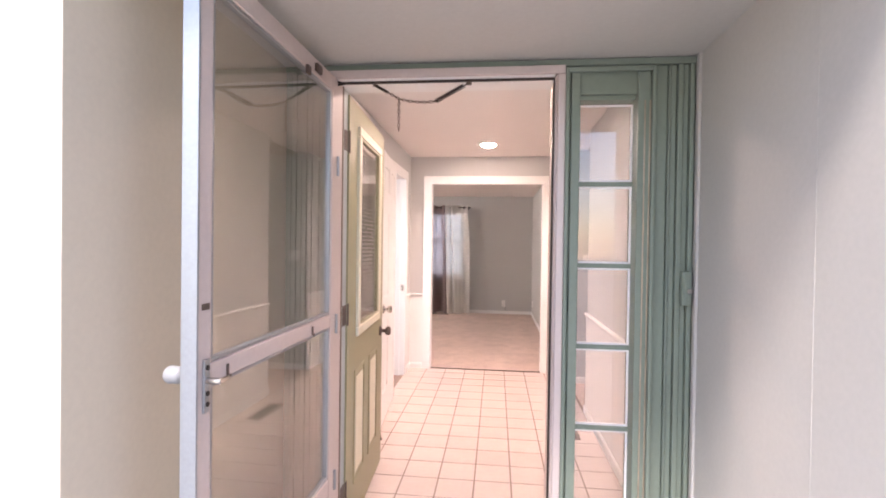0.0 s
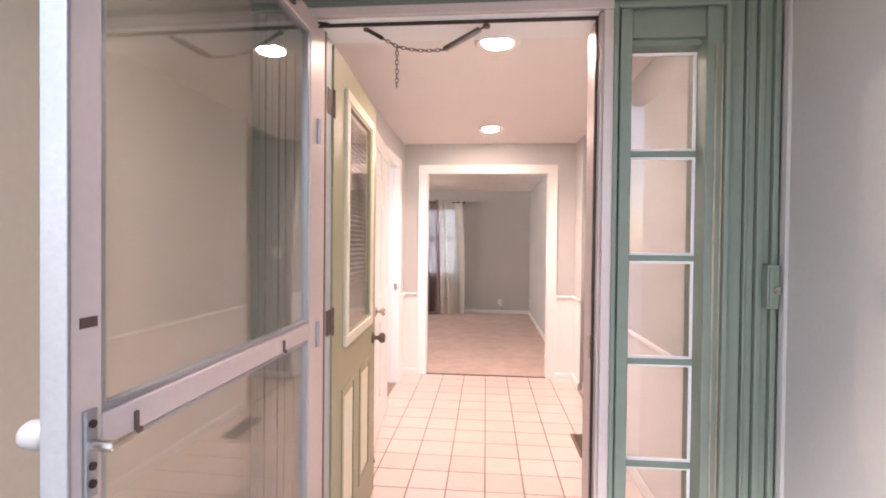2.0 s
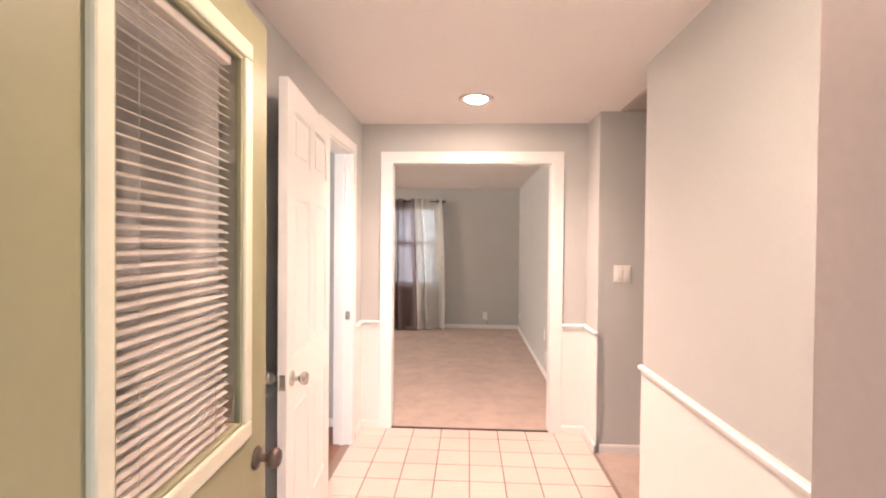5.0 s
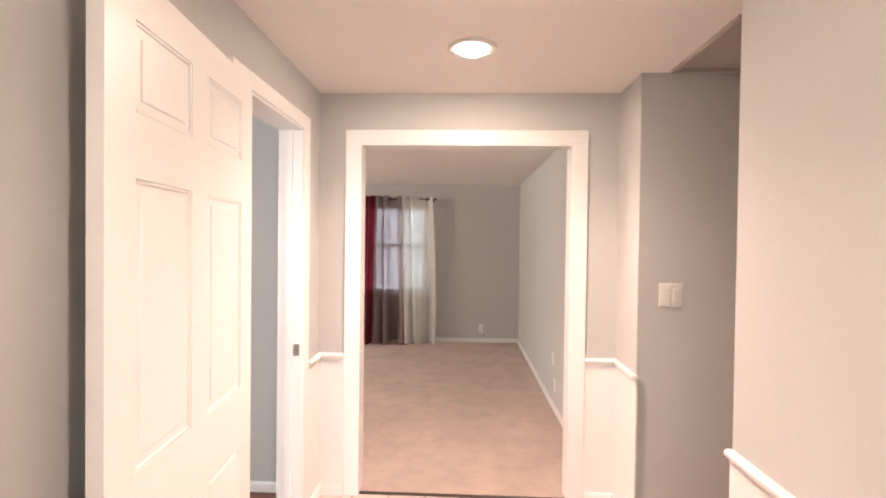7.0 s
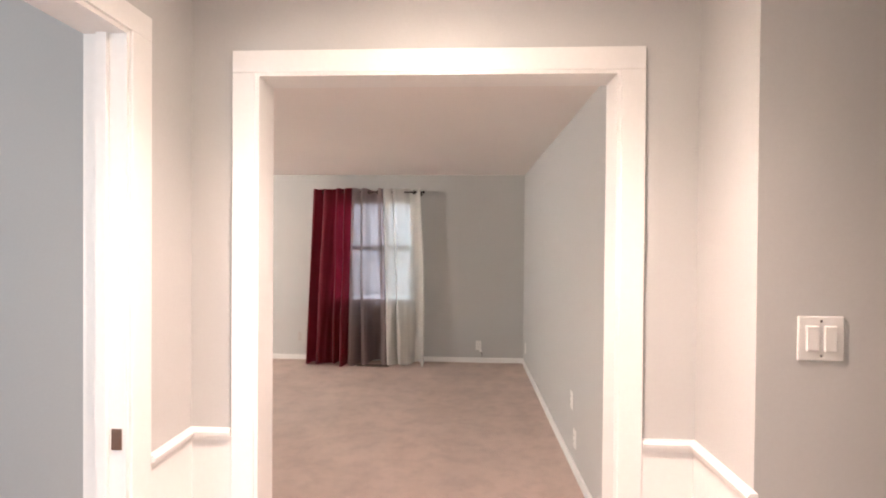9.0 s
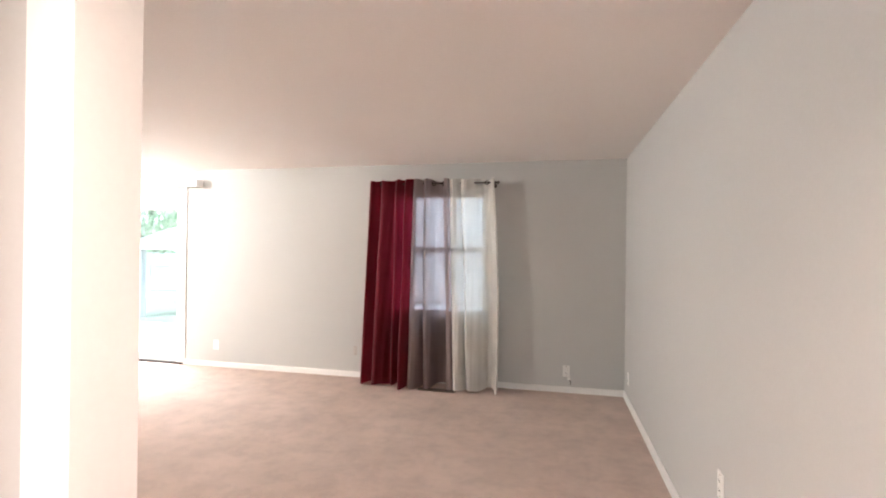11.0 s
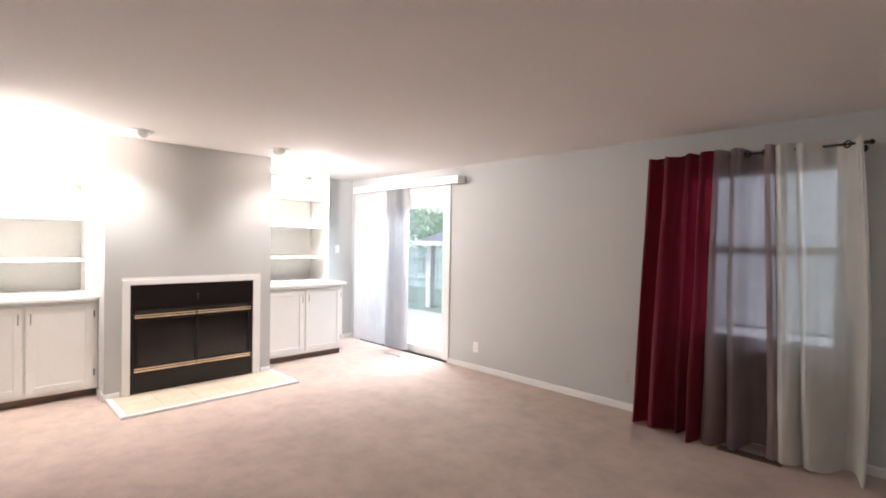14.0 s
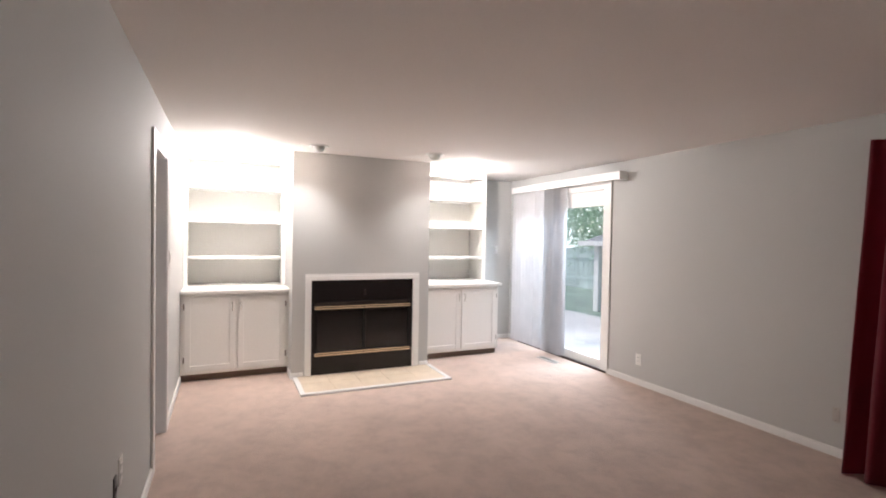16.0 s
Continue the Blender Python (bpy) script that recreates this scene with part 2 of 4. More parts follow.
def smooth(ob):
    for p in ob.data.polygons:
        p.use_smooth = True
    return ob


def part(name, bm, mat, parent=None, label="", soft=False, turn=None):
    """Links a bmesh as one mesh object, under a thing or a part where one is given."""
    if turn is not None:
        bmesh.ops.transform(bm, matrix=turn, verts=bm.verts)
    me = bpy.data.meshes.new(name)
    bm.to_mesh(me)
    bm.free()
    me.materials.append(mat)
    ob = new(name, me)
    if soft:
        smooth(ob)
    if parent is not None:
        ob.parent = parent
        if parent.parent is None:
            ob.matrix_parent_inverse = parent.matrix_basis.inverted()
    return tagged(ob, label)


def thing(name, at, label, category, group="", kind=""):
    ob = new(name)
    ob.empty_display_size = 0.05
    ob.matrix_basis = Matrix.Translation(at)
    return tagged(ob, label, category, group, kind)


def structure(name, bm, mat, label="", soft=False):
    return tagged(part(name, bm, mat, None, soft=soft), label, "", "", "structure")


def wall_y(y0, y1, x0, x1, z0, z1, holes=()):
    """A wall along x, between y0 and y1, with openings (xa, xb, za, zb)."""
    bm = bmesh.new()
    x = x0
    for xa, xb, za, zb in sorted(holes):
        if xa > x:
            add_box(bm, x, xa, y0, y1, z0, z1)
        if za > z0:
            add_box(bm, xa, xb, y0, y1, z0, za)
        if zb < z1:
            add_box(bm, xa, xb, y0, y1, zb, z1)
        x = xb
    if x < x1:
        add_box(bm, x, x1, y0, y1, z0, z1)
    return bm


def wall_x(x0, x1, y0, y1, z0, z1, holes=()):
    bm = wall_y(x0, x1, y0, y1, z0, z1, holes)
    for v in bm.verts:
        v.co = Vector((v.co.y, v.co.x, v.co.z))
    bmesh.ops.reverse_faces(bm, faces=bm.faces)
    return bm


def sweep(profile, path, closed=False):
    """A moulding: profile of (out, up) along a level path of (x, y, z), out to the left of the way; mitred at the corners."""
    bm = bmesh.new()
    pts = [Vector(p) for p in path]
    n = len(pts)
    rings = []
    for i, p in enumerate(pts):
        if closed:
            a, b = (p - pts[i - 1]).normalized(), (pts[(i + 1) % n] - p).normalized()
        else:
            a = (p - pts[i - 1]).normalized() if i else (pts[1] - p).normalized()
            b = (pts[i + 1] - p).normalized() if i < n - 1 else a
        na, nb = Vector((-a.y, a.x, 0)), Vector((-b.y, b.x, 0))
        mid = (na + nb).normalized()
        k = 1 / max(0.3, mid.dot(na))
        rings.append([bm.verts.new(p + mid * (o * k) + Vector((0, 0, u))) for o, u in profile])
    m = len(profile)
    pairs = list(zip(rings, rings[1:])) + ([(rings[-1], rings[0])] if closed else [])
    for r0, r1 in pairs:
        for k in range(m):
            bm.faces.new((r0[k], r0[(k + 1) % m], r1[(k + 1) % m], r1[k]))
    if not closed:
        bm.faces.new(rings[0])
        bm.faces.new(rings[-1])
    bmesh.ops.recalc_face_normals(bm, faces=bm.faces)
    return bm


BASE = ((0, 0), (0.013, 0), (0.013, 0.048), (0.009, 0.058), (0.004, 0.062), (0, 0.062))
CAP = ((0, -0.03), (0.008, -0.03), (0.012, -0.012), (0.026, -0.008), (0.028, 0.004), (0.02, 0.012), (0, 0.012))

# ---- large structure ----
FAR, NEAR, RIGHT, LEFT = 9.81, 5.51, 1.44, -5.66
HL, HR, LO = -0.23, 1.485, 5.40
FRONT = 2.05
DOOR_TOP = 2.03
structure("wall_far", wall_y(FAR, FAR + 0.15, LEFT - 0.12, RIGHT + 0.12, -0.05, 2.45, ((-5.40, -3.69, -0.05, 2.10), (-0.98, 0.06, 0.72, 2.03))), M_WALL, "grey painted wall with window and sliding door")
structure("wall_right", box(RIGHT, RIGHT + 0.12, NEAR, FAR, -0.05, 2.45), M_WALL, "plain grey painted side wall")
structure("wall_left", box(LEFT - 0.12, LEFT, 2.20, FAR, -0.05, 2.45), M_WALL, "grey painted wall behind the chimney breast")
structure("wall_near", wall_y(LO, NEAR, LEFT, 1.60, -0.05, 2.45, ((-3.56, -2.88, -0.05, 2.04), (0.0, 1.23, -0.05, 2.06))), M_WALL, "grey painted wall with cased opening and doorway")
structure("wall_chimney", wall_x(-5.66, -4.60, 6.54, 8.05, -0.05, 2.45), M_WALL, "grey painted chimney breast")
structure("wall_hall_left", wall_x(HL - 0.11, HL, 2.20, LO, -0.05, 2.45, ((4.37, 5.085, -0.05, 2.075),)), M_WALL, "grey painted entry wall with a doorway")
structure("wall_hall_right", box(HR, HR + 0.115, 2.20, 4.195, -0.05, 2.45), M_WALL, "grey painted entry wall above white wainscot")
structure("wall_switch", box(1.487, 3.0, 5.07, LO, -0.05, 2.45), M_WALL, "grey painted wall with a light switch")
structure("wall_passage_end", box(3.0, 3.12, 4.08, LO, -0.05, 2.45), M_WALL, "grey painted wall closing the passage")
structure("wall_passage_side", box(HR + 0.115, 3.0, 4.08, 4.195, -0.05, 2.45), M_WALL, "grey painted passage wall")
structure("wall_back_room", wall_y(2.08, 2.20, LEFT, HL - 0.11, -0.05, 2.45, ((-2.2, -0.9, 0.9, 2.0),)), M_WALL, "grey painted wall of the side room")
structure("ceiling_room", box(LEFT - 0.12, 1.60, NEAR - 0.05, FAR + 0.15, ROOM_CEIL, ROOM_CEIL + 0.1), M_CEIL, "pale painted living room ceiling")
structure("ceiling_hall", box(LEFT - 0.12, 3.12, 2.08, NEAR - 0.05, HALL_CEIL, HALL_CEIL + 0.1), M_CEIL, "pale painted entry ceiling")
structure("floor_room", box(LEFT - 0.12, 1.60, LO + 0.02, FAR, -0.12, 0.0), M_CARPET, "beige cut-pile carpet, lightly soiled")
structure("floor_passage", box(HR, 3.12, 4.08, 5.4, -0.12, 0.0), M_CARPET, "beige carpet in the side passage")
structure("floor_side_room", box(LEFT - 0.12, HL - 0.06, 2.08, LO + 0.02, -0.12, -0.004), M_WOOD, "red-brown wood floor")
structure("floor_hall", box(HL - 0.06, HR, 2.10, LO + 0.02, -0.12, -0.004), M_GROUT, "tan grout bed of the tiled entry floor")

# front wall, porch
PORCH_CEIL = 2.122
structure("wall_front", wall_y(FRONT, 2.20, -0.33, 1.62, -0.2, 2.45, ((0.03, 0.97, -0.2, 2.09), (1.035, 1.275, 0.30, 1.985))), M_GREEN, "sage green painted front wall")
structure("wall_porch_right", box(1.482, 1.62, 0.95, FRONT, -0.2, 2.45), M_PORCH, "pale grooved panel siding of the porch")
structure("wall_porch_left", box(-0.33, -0.168, 0.9845, FRONT, -0.2, 2.45), M_PORCHTAN, "tan painted porch side wall")
structure("ceiling_porch", box(-0.33, 1.62, 0.95, FRONT, PORCH_CEIL, PORCH_CEIL + 0.1), M_PORCH, "pale painted porch ceiling")
structure("wall_facade_left", box(-6.0, -0.170, 0.984, 1.014, -0.2, 2.9), M_SIDING, "pale painted front siding")
structure("wall_facade_right", box(1.482, 6.0, 0.92, 0.95, -0.2, 2.9), M_SIDING, "pale painted front siding")
structure("wall_facade_above", box(-0.170, 1.482, 0.918, 0.948, PORCH_CEIL, 2.9), M_SIDING, "pale painted siding over the entry")
structure("floor_porch", box(-1.5, 2.62, -1.4, 2.10, -0.27, -0.10), M_SLAB, "concrete porch slab, coloured darker to bounce less light")
structure("ground", box(-60, 60, -60, 80, -0.45, -0.26), M_SLAB, "concrete drive and yard around the house, coloured darker to bounce less light")


# ---- cased openings ----
def casing_y(name, x0, x1, top, y, out, w=0.075, t=0.016, parent_label="white painted door casing"):
    """Flat casing round an opening in a wall along x, on the face y, proud towards out (+1 or -1)."""
    c = thing(name, ((x0 + x1) / 2, y, 0), parent_label, "door casing", kind="structure")
    a, b = (y, y + out * t) if out > 0 else (y + out * t, y)
    part("side_trim", box(x0 - w, x0, a, b, 0, top, 0.003), M_TRIM, c)
    part("side_trim", box(x1, x1 + w, a, b, 0, top, 0.003), M_TRIM, c)
    part("head_trim", box(x0 - w, x1 + w, a, b, top, top + w * 0.95, 0.003), M_TRIM, c)
    return c


c = casing_y("trim_opening", 0.0, 1.23, 2.055, LO, -1, 0.08)
part("jamb", box(-0.004, 0.012, LO - 0.012, NEAR + 0.006, 0, 2.06), M_TRIM, c)
part("jamb", box(1.218, 1.234, LO - 0.012, NEAR + 0.006, 0, 2.06), M_TRIM, c)
part("head_jamb", box(0.012, 1.218, LO - 0.012, NEAR + 0.006, 2.044, 2.064), M_TRIM, c)
casing_y("trim_opening_back", 0.0, 1.23, 2.055, NEAR, 1, 0.07)
c = casing_y("trim_side_doorway", -3.56, -2.88, 2.035, NEAR, 1, 0.075)
part("jamb", box(-3.565, -3.545, LO, NEAR + 0.01, 0, 2.035), M_TRIM, c)
part("jamb", box(-2.895, -2.875, LO, NEAR + 0.01, 0, 2.035), M_TRIM, c)
part("head_jamb", box(-3.545, -2.895, LO, NEAR + 0.01, 2.02, 2.04), M_TRIM, c)
for z in (0.28, 1.05, 1.82):
    part("hinge", box(-3.545, -3.541, LO + 0.015, LO + 0.05, z - 0.045, z + 0.045, 0.001), M_STEEL, c, "aged steel butt hinge")
c = thing("trim_closet_doorway", (HL, 4.72, 0), "white painted door casing with a steel strike plate", "door casing", kind="structure")
for ya, yb in ((4.295, 4.375), (5.08, 5.165)):
    part("side_trim", box(HL, HL + 0.016, ya, yb, 0, 2.068, 0.003), M_TRIM, c)
part("head_trim", box(HL, HL + 0.016, 4.295, 5.165, 2.068, 2.138, 0.003), M_TRIM, c)
part("jamb", box(HL - 0.12, HL + 0.006, 4.365, 4.385, 0, 2.068), M_TRIM, c)
part("jamb", box(HL - 0.12, HL + 0.006, 5.07, 5.09, 0, 2.068), M_TRIM, c)
part("head_jamb", box(HL - 0.12, HL + 0.006, 4.385, 5.07, 2.055, 2.075), M_TRIM, c)
part("door_stop", box(HL - 0.075, HL - 0.045, 5.058, 5.07, 0, 2.055), M_TRIM, c)
part("strike_plate", box(HL - 0.035, HL - 0.005, 5.066, 5.069, 0.89, 0.95), M_CHROME, c, "steel strike plate")

# ---- baseboards and wainscot ----
structure("baseboard_far", sweep(BASE, [(-3.58, FAR, 0), (RIGHT, FAR, 0)][::-1]), M_TRIM, "white painted baseboard")
structure("baseboard_far_corner", sweep(BASE, [(-5.42, FAR, 0), (LEFT, FAR, 0), (LEFT, 9.13, 0)]), M_TRIM, "white painted baseboard")
structure("baseboard_right", sweep(BASE, [(RIGHT, FAR, 0), (RIGHT, NEAR, 0)][::-1]), M_TRIM, "white painted baseboard")
structure("baseboard_near", sweep(BASE, [(-2.805, NEAR, 0), (-0.07, NEAR, 0)]), M_TRIM, "white painted baseboard")
structure("baseboard_near_corner", sweep(BASE, [(-4.86, NEAR, 0), (-3.635, NEAR, 0)]), M_TRIM, "white painted baseboard")
structure("baseboard_chimney", sweep(BASE, [(-4.60, 8.05, 0), (-4.60, 7.95, 0)]), M_TRIM, "white painted baseboard")
structure("baseboard_chimney_end", sweep(BASE, [(-4.60, 6.655, 0), (-4.60, 6.54, 0), (-4.82, 6.54, 0)]), M_TRIM, "white painted baseboard")
structure("baseboard_switch", sweep(BASE, [(3.0, 5.07, 0), (1.51, 5.07, 0)]), M_TRIM, "white painted baseboard")
structure("baseboard_side_room", sweep(BASE, [(HL - 0.11, LO, 0), (-2.8, LO, 0)]), M_TRIM, "white painted baseboard")


def wainscot(name, path, top=0.82):
    """Flat white panel with a moulded cap and base along a wall."""
    w = thing(name, path[0], "white painted wainscot with a moulded cap rail", "wainscot", kind="structure")
    part("panel", sweep(((0, 0), (0.008, 0), (0.008, top), (0, top)), path), M_TRIM, w)
    part("cap_rail", sweep(CAP, [(x, y, z + top) for x, y, z in path]), M_TRIM, w)
    part("base", sweep([(o + 0.008 if o else 0.0, u) for o, u in BASE], path), M_TRIM, w)
    return w


wainscot("wainscot_left", [(-0.08, LO, 0), (HL, LO, 0), (HL, 5.166, 0)])
wainscot("wainscot_left_front", [(HL, 4.294, 0), (HL, 2.20, 0)])
wainscot("wainscot_corner", [(1.487, 5.05, 0), (1.487, LO, 0), (1.31, LO, 0)])
wainscot("wainscot_right", [(HR, 2.20, 0), (HR, 4.195, 0)])


# ---- front entry ----
def local(hinge, free):
    """Pose at the hinge whose x axis runs to the free edge."""
    d = Vector((free[0] - hinge[0], free[1] - hinge[1]))
    return pose(hinge[0], hinge[1], 0, 0, 0, math.degrees(math.atan2(d.y, d.x)))


def knob(parent, m, mat, name="knob", r=0.028, label=""):
    """Round knob with its rose; local z points out of the door."""
    k = part(name, lathe([(0.030, 0.0), (0.032, 0.004), (0.026, 0.010), (0.011, 0.014), (0.011, 0.032), (r * 0.8, 0.038), (r, 0.048), (r, 0.058), (r * 0.75, 0.066), (r * 0.2, 0.068)], m), mat, parent, label, soft=True)
    return k


c = thing("door_frame", (0.5, FRONT, 0), "white painted front door frame with green head trim", "door frame", kind="structure")
part("jamb", box(0.030, 0.052, 2.03, 2.215, -0.1, 2.06, 0.003), M_JAMB, c)
part("jamb", box(0.948, 0.970, 2.03, 2.215, -0.1, 2.06, 0.003), M_ALUPAINT, c)
part("head_jamb", box(0.052, 0.948, 2.03, 2.215, 2.06, 2.092, 0.003), M_TRIM, c)
part("side_trim", box(0.955, 0.985, 2.012, 2.03, -0.1, 2.06, 0.004), M_ALUPAINT, c, "white aluminium storm door frame")
part("side_trim", box(0.018, 0.045, 2.012, 2.03, -0.1, 2.06, 0.004), M_ALUPAINT, c)
part("head_trim", box(0.018, 0.985, 2.010, 2.03, 2.06, 2.092, 0.004), M_ALUPAINT, c)
part("stop_board", box(0.052, 0.0565, 2.031, 2.112, -0.1, 2.06, 0.001), M_ALUPAINT, c)
part("weather_strip", box(0.052, 0.059, 2.112, 2.124, -0.1, 2.06, 0.001), M_VENT, c, "brown felt weather strip")
part("weather_strip", box(0.941, 0.948, 2.06, 2.075, -0.1, 2.06), M_DARK, c)
part("weather_strip", box(0.052, 0.948, 2.058, 2.066, 2.050, 2.06), M_DARK, c)
part("strike_plate", box(0.945, 0.9475, 2.10, 2.125, 0.98, 1.05), M_CHROME, c, "steel strike plate")
part("threshold", box(0.05, 0.95, 2.04, 2.20, -0.10, 0.012, 0.004), M_ALU, c, "worn aluminium threshold")

# sidelight: sash with five panes
sl = thing("window_sidelight", (1.155, 2.1, 0.3), "green sidelight window with five stacked panes", "window", kind="structure")
PANES = 5
Z0, ZP = 0.315, 0.3305
for name, b in (("sash_stile", (1.010, 1.046)), ("sash_stile", (1.264, 1.312))):
    part(name, box(b[0], b[1], 2.035, 2.13, 0.22, 2.075, 0.004), M_GREEN, sl)
part("sash_rail", box(1.046, 1.264, 2.07, 2.13, 1.968, 2.075, 0.003), M_GREEN, sl)
part("sash_rail", box(1.046, 1.264, 2.07, 2.13, 0.22, 0.315, 0.003), M_GREEN, sl)
for k in range(PANES):
    za = Z0 + k * ZP
    p = part("pane", box(1.046, 1.264, 2.112, 2.116, za + 0.004, za + ZP - 0.004), M_GLASS, sl)
    p.visible_shadow = False
    if k:
        part("muntin", box(1.046, 1.264, 2.095, 2.13, za - 0.009, za + 0.009, 0.003), M_GREEN, sl)
    bm = bmesh.new()
    for xa, xb, zc, zd in ((1.046, 1.054, za + 0.009, za + ZP - 0.009), (1.256, 1.264, za + 0.009, za + ZP - 0.009), (1.054, 1.256, za + 0.009, za + 0.017), (1.054, 1.256, za + ZP - 0.017, za + ZP - 0.009)):
        add_box(bm, xa, xb, 2.106, 2.1115, zc, zd)
    part("glazing_bead", bm, M_TRIM, sl, "white glazing bead")

M_STRIP = material("tan_weatherstrip_metal", (0.46, 0.37, 0.27), rough=0.32, metal=0.5, grain=30, vary=0.2, bump=0.1, stains=0.2)
for xa in (1.287, 1.306):
    part("weatherstrip", box(xa, xa + 0.005, 2.0305, 2.0345, -0.05, 1.955, 0.001), M_STRIP, sl, "tan metal weatherstrip")
g = thing("trim_green_head", (0.75, FRONT, 2.1), "sage green painted head board over the entry", "trim", kind="structure")
part("board", box(-0.166, 1.480, 2.030, FRONT - 0.001, 2.093, PORCH_CEIL - 0.002, 0.003), M_GREEN, g)
part("moulding", box(1.0, 1.325, 2.018, 2.030, 2.066, 2.086, 0.004), M_GREEN, g)
part("moulding", box(1.312, 1.328, 2.016, FRONT - 0.001, -0.1, 2.086, 0.004), M_GREEN, g)
part("moulding", box(0.986, 1.002, 2.020, FRONT - 0.001, -0.1, 2.086, 0.004), M_GREEN, g)

# fluted folding panel beside the sidelight
fl = thing("folding_screen", (1.40, 2.02, -0.1), "sage green folded vertical slat screen with a latch", "folding screen", "entry folding screens")
x = 1.330
for w, d in ((0.046, 0.010), (0.010, 0.020), (0.022, 0.014), (0.021, 0.026), (0.021, 0.017), (0.019, 0.028)):
    part("slat", box(x, x + w - 0.002, FRONT - d, FRONT, -0.1, 2.090, 0.003), M_GREEN, fl)
    x += w + 0.0005
fo = thing("folding_screen", (-0.09, 2.03, -0.1), "sage green folded vertical slat screen behind the storm door", "folding screen", "entry folding screens")
x = -0.164
for w, d in ((0.026, 0.010), (0.022, 0.015), (0.022, 0.010), (0.022, 0.016), (0.022, 0.011), (0.030, 0.008)):
    part("slat", box(x, x + w - 0.002, FRONT - d, FRONT, -0.1, 2.090, 0.003), M_GREEN, fo)
    x += w + 0.0005
lt = part("latch", box(1.424, 1.458, 1.990, 2.022, 1.165, 1.295, 0.004), M_GREEN, fl, "green painted latch box")
part("thumb_turn", cyl((1.447, 1.991, 1.22), (1.447, 1.979, 1.22), 0.010), M_CHROME, lt)
part("latch_plate", box(1.428, 1.440, 1.984, 1.9905, 1.175, 1.285, 0.002), M_GREEN, lt)
structure("trim_white_corner", box(1.470, 1.4815, 1.990, 2.016, -0.1, PORCH_CEIL - 0.002, 0.002), M_PORCH, "pale painted corner strip")

# grooved panel joints of the porch walls
structure("siding_batten", box(1.4812, 1.4825, 1.3255, 1.3285, -0.1, PORCH_CEIL - 0.002), M_PORCH, "pale painted siding joint")

# front door, open inward
fd = thing("door_front", (0.06, 2.2, 0.012), "olive painted front door with blinds behind glass, standing open", "door", kind="structure")
FM = local((0.06, 2.2), (0.0137, 3.07))
W, T = 0.87, 0.044
bm = bmesh.new()
for xa, xb, za, zb in ((0, 0.165, 0.012, 2.05), (0.74, W, 0.012, 2.05), (0.165, 0.74, 0.012, 0.93), (0.165, 0.74, 1.95, 2.05)):
    add_box(bm, xa, xb, 0, T, za, zb)
slab = part("slab", bm, M_OLIVE, fd, turn=FM)
for xa, xb in ((0.14, 0.36), (0.475, 0.70)):
    bm = bmesh.new()
    for a, b, c0, d0 in ((xa, xb, 0.22, 0.237), (xa, xb, 0.753, 0.77), (xa, xa + 0.017, 0.237, 0.753), (xb - 0.017, xb, 0.237, 0.753)):
        add_box(bm, a, b, -0.005, 0.001, c0, d0, 0.002)
    panel = part("panel", bm, M_OLIVE, fd, turn=FM)
    part("panel_field", box(xa + 0.035, xb - 0.035, -0.004, 0.001, 0.26, 0.73, 0.0035), M_CREAM, panel, "cream raised panel field", turn=FM)
lite = bmesh.new()
for a, b, c0, d0 in ((0.165, 0.74, 0.93, 0.975), (0.165, 0.74, 1.905, 1.95), (0.165, 0.21, 0.975, 1.905), (0.695, 0.74, 0.975, 1.905)):
    add_box(lite, a, b, -0.014, T + 0.014, c0, d0, 0.006)
lf = part("lite_frame", lite, M_CREAM, fd, "cream moulded glass frame", turn=FM)
gl = bmesh.new()
for a, b, c0, d0 in ((0.21, 0.695, 0.975, 0.985), (0.21, 0.695, 1.895, 1.905), (0.21, 0.222, 0.985, 1.895), (0.683, 0.695, 0.985, 1.895)):
    add_box(gl, a, b, -0.006, T + 0.006, c0, d0, 0.002)
part("inner_bead", gl, M_OLIVE, lf, turn=FM)
p = part("glass", box(0.215, 0.69, 0.002, 0.005, 0.98, 1.90), M_GLASS, fd, turn=FM)
p.visible_shadow = False
p = part("glass", box(0.215, 0.69, T - 0.005, T - 0.002, 0.98, 1.90), M_GLASS, fd, turn=FM)
p.visible_shadow = False
part("blind_headrail", box(0.225, 0.66, 0.010, 0.034, 1.870, 1.893, 0.002), M_BLIND, fd, turn=FM)
for k in range(41):
    z = 0.990 + k * 0.0216
    bm = box(0.228, 0.655, -0.0105, 0.0105, -0.0009, 0.0009)
    part("blind_slat", bm, M_BLIND, fd, turn=FM @ pose(0, 0.022, z, 26, 0, 0))
for xx in (0.30, 0.58):
    part("ladder_cord", cyl((xx, 0.008, 0.985), (xx, 0.008, 1.88), 0.0008, seg=6), M_BLIND, fd, turn=FM)
knob(fd, FM @ pose(0.80, 0, 0.845, 90, 0, 0), M_STEEL, r=0.027, label="dark aged bronze door knob")
knob(fd, FM @ pose(0.80, T, 0.845, -90, 0, 0), M_CHROME, r=0.027)
part("latch_plate", box(W - 0.001, W + 0.002, 0.010, 0.034, 0.815, 0.875), M_CHROME, fd, turn=FM)
for z in (0.25, 1.06, 1.84):
    hg = part("hinge", box(0.0525, 0.0555, 2.150, 2.200, z - 0.045, z + 0.045, 0.001), M_STEEL, fd, "aged steel butt hinge")
    part("hinge_pin", cyl((0.058, 2.206, z - 0.05), (0.058, 2.206, z + 0.05), 0.0065, seg=12), M_STEEL, hg)

# storm door, swung out
sd = thing("door_storm", (0.03, 2.05, -0.05), "aluminium storm door with clear glass, standing wide open", "door", kind="structure")
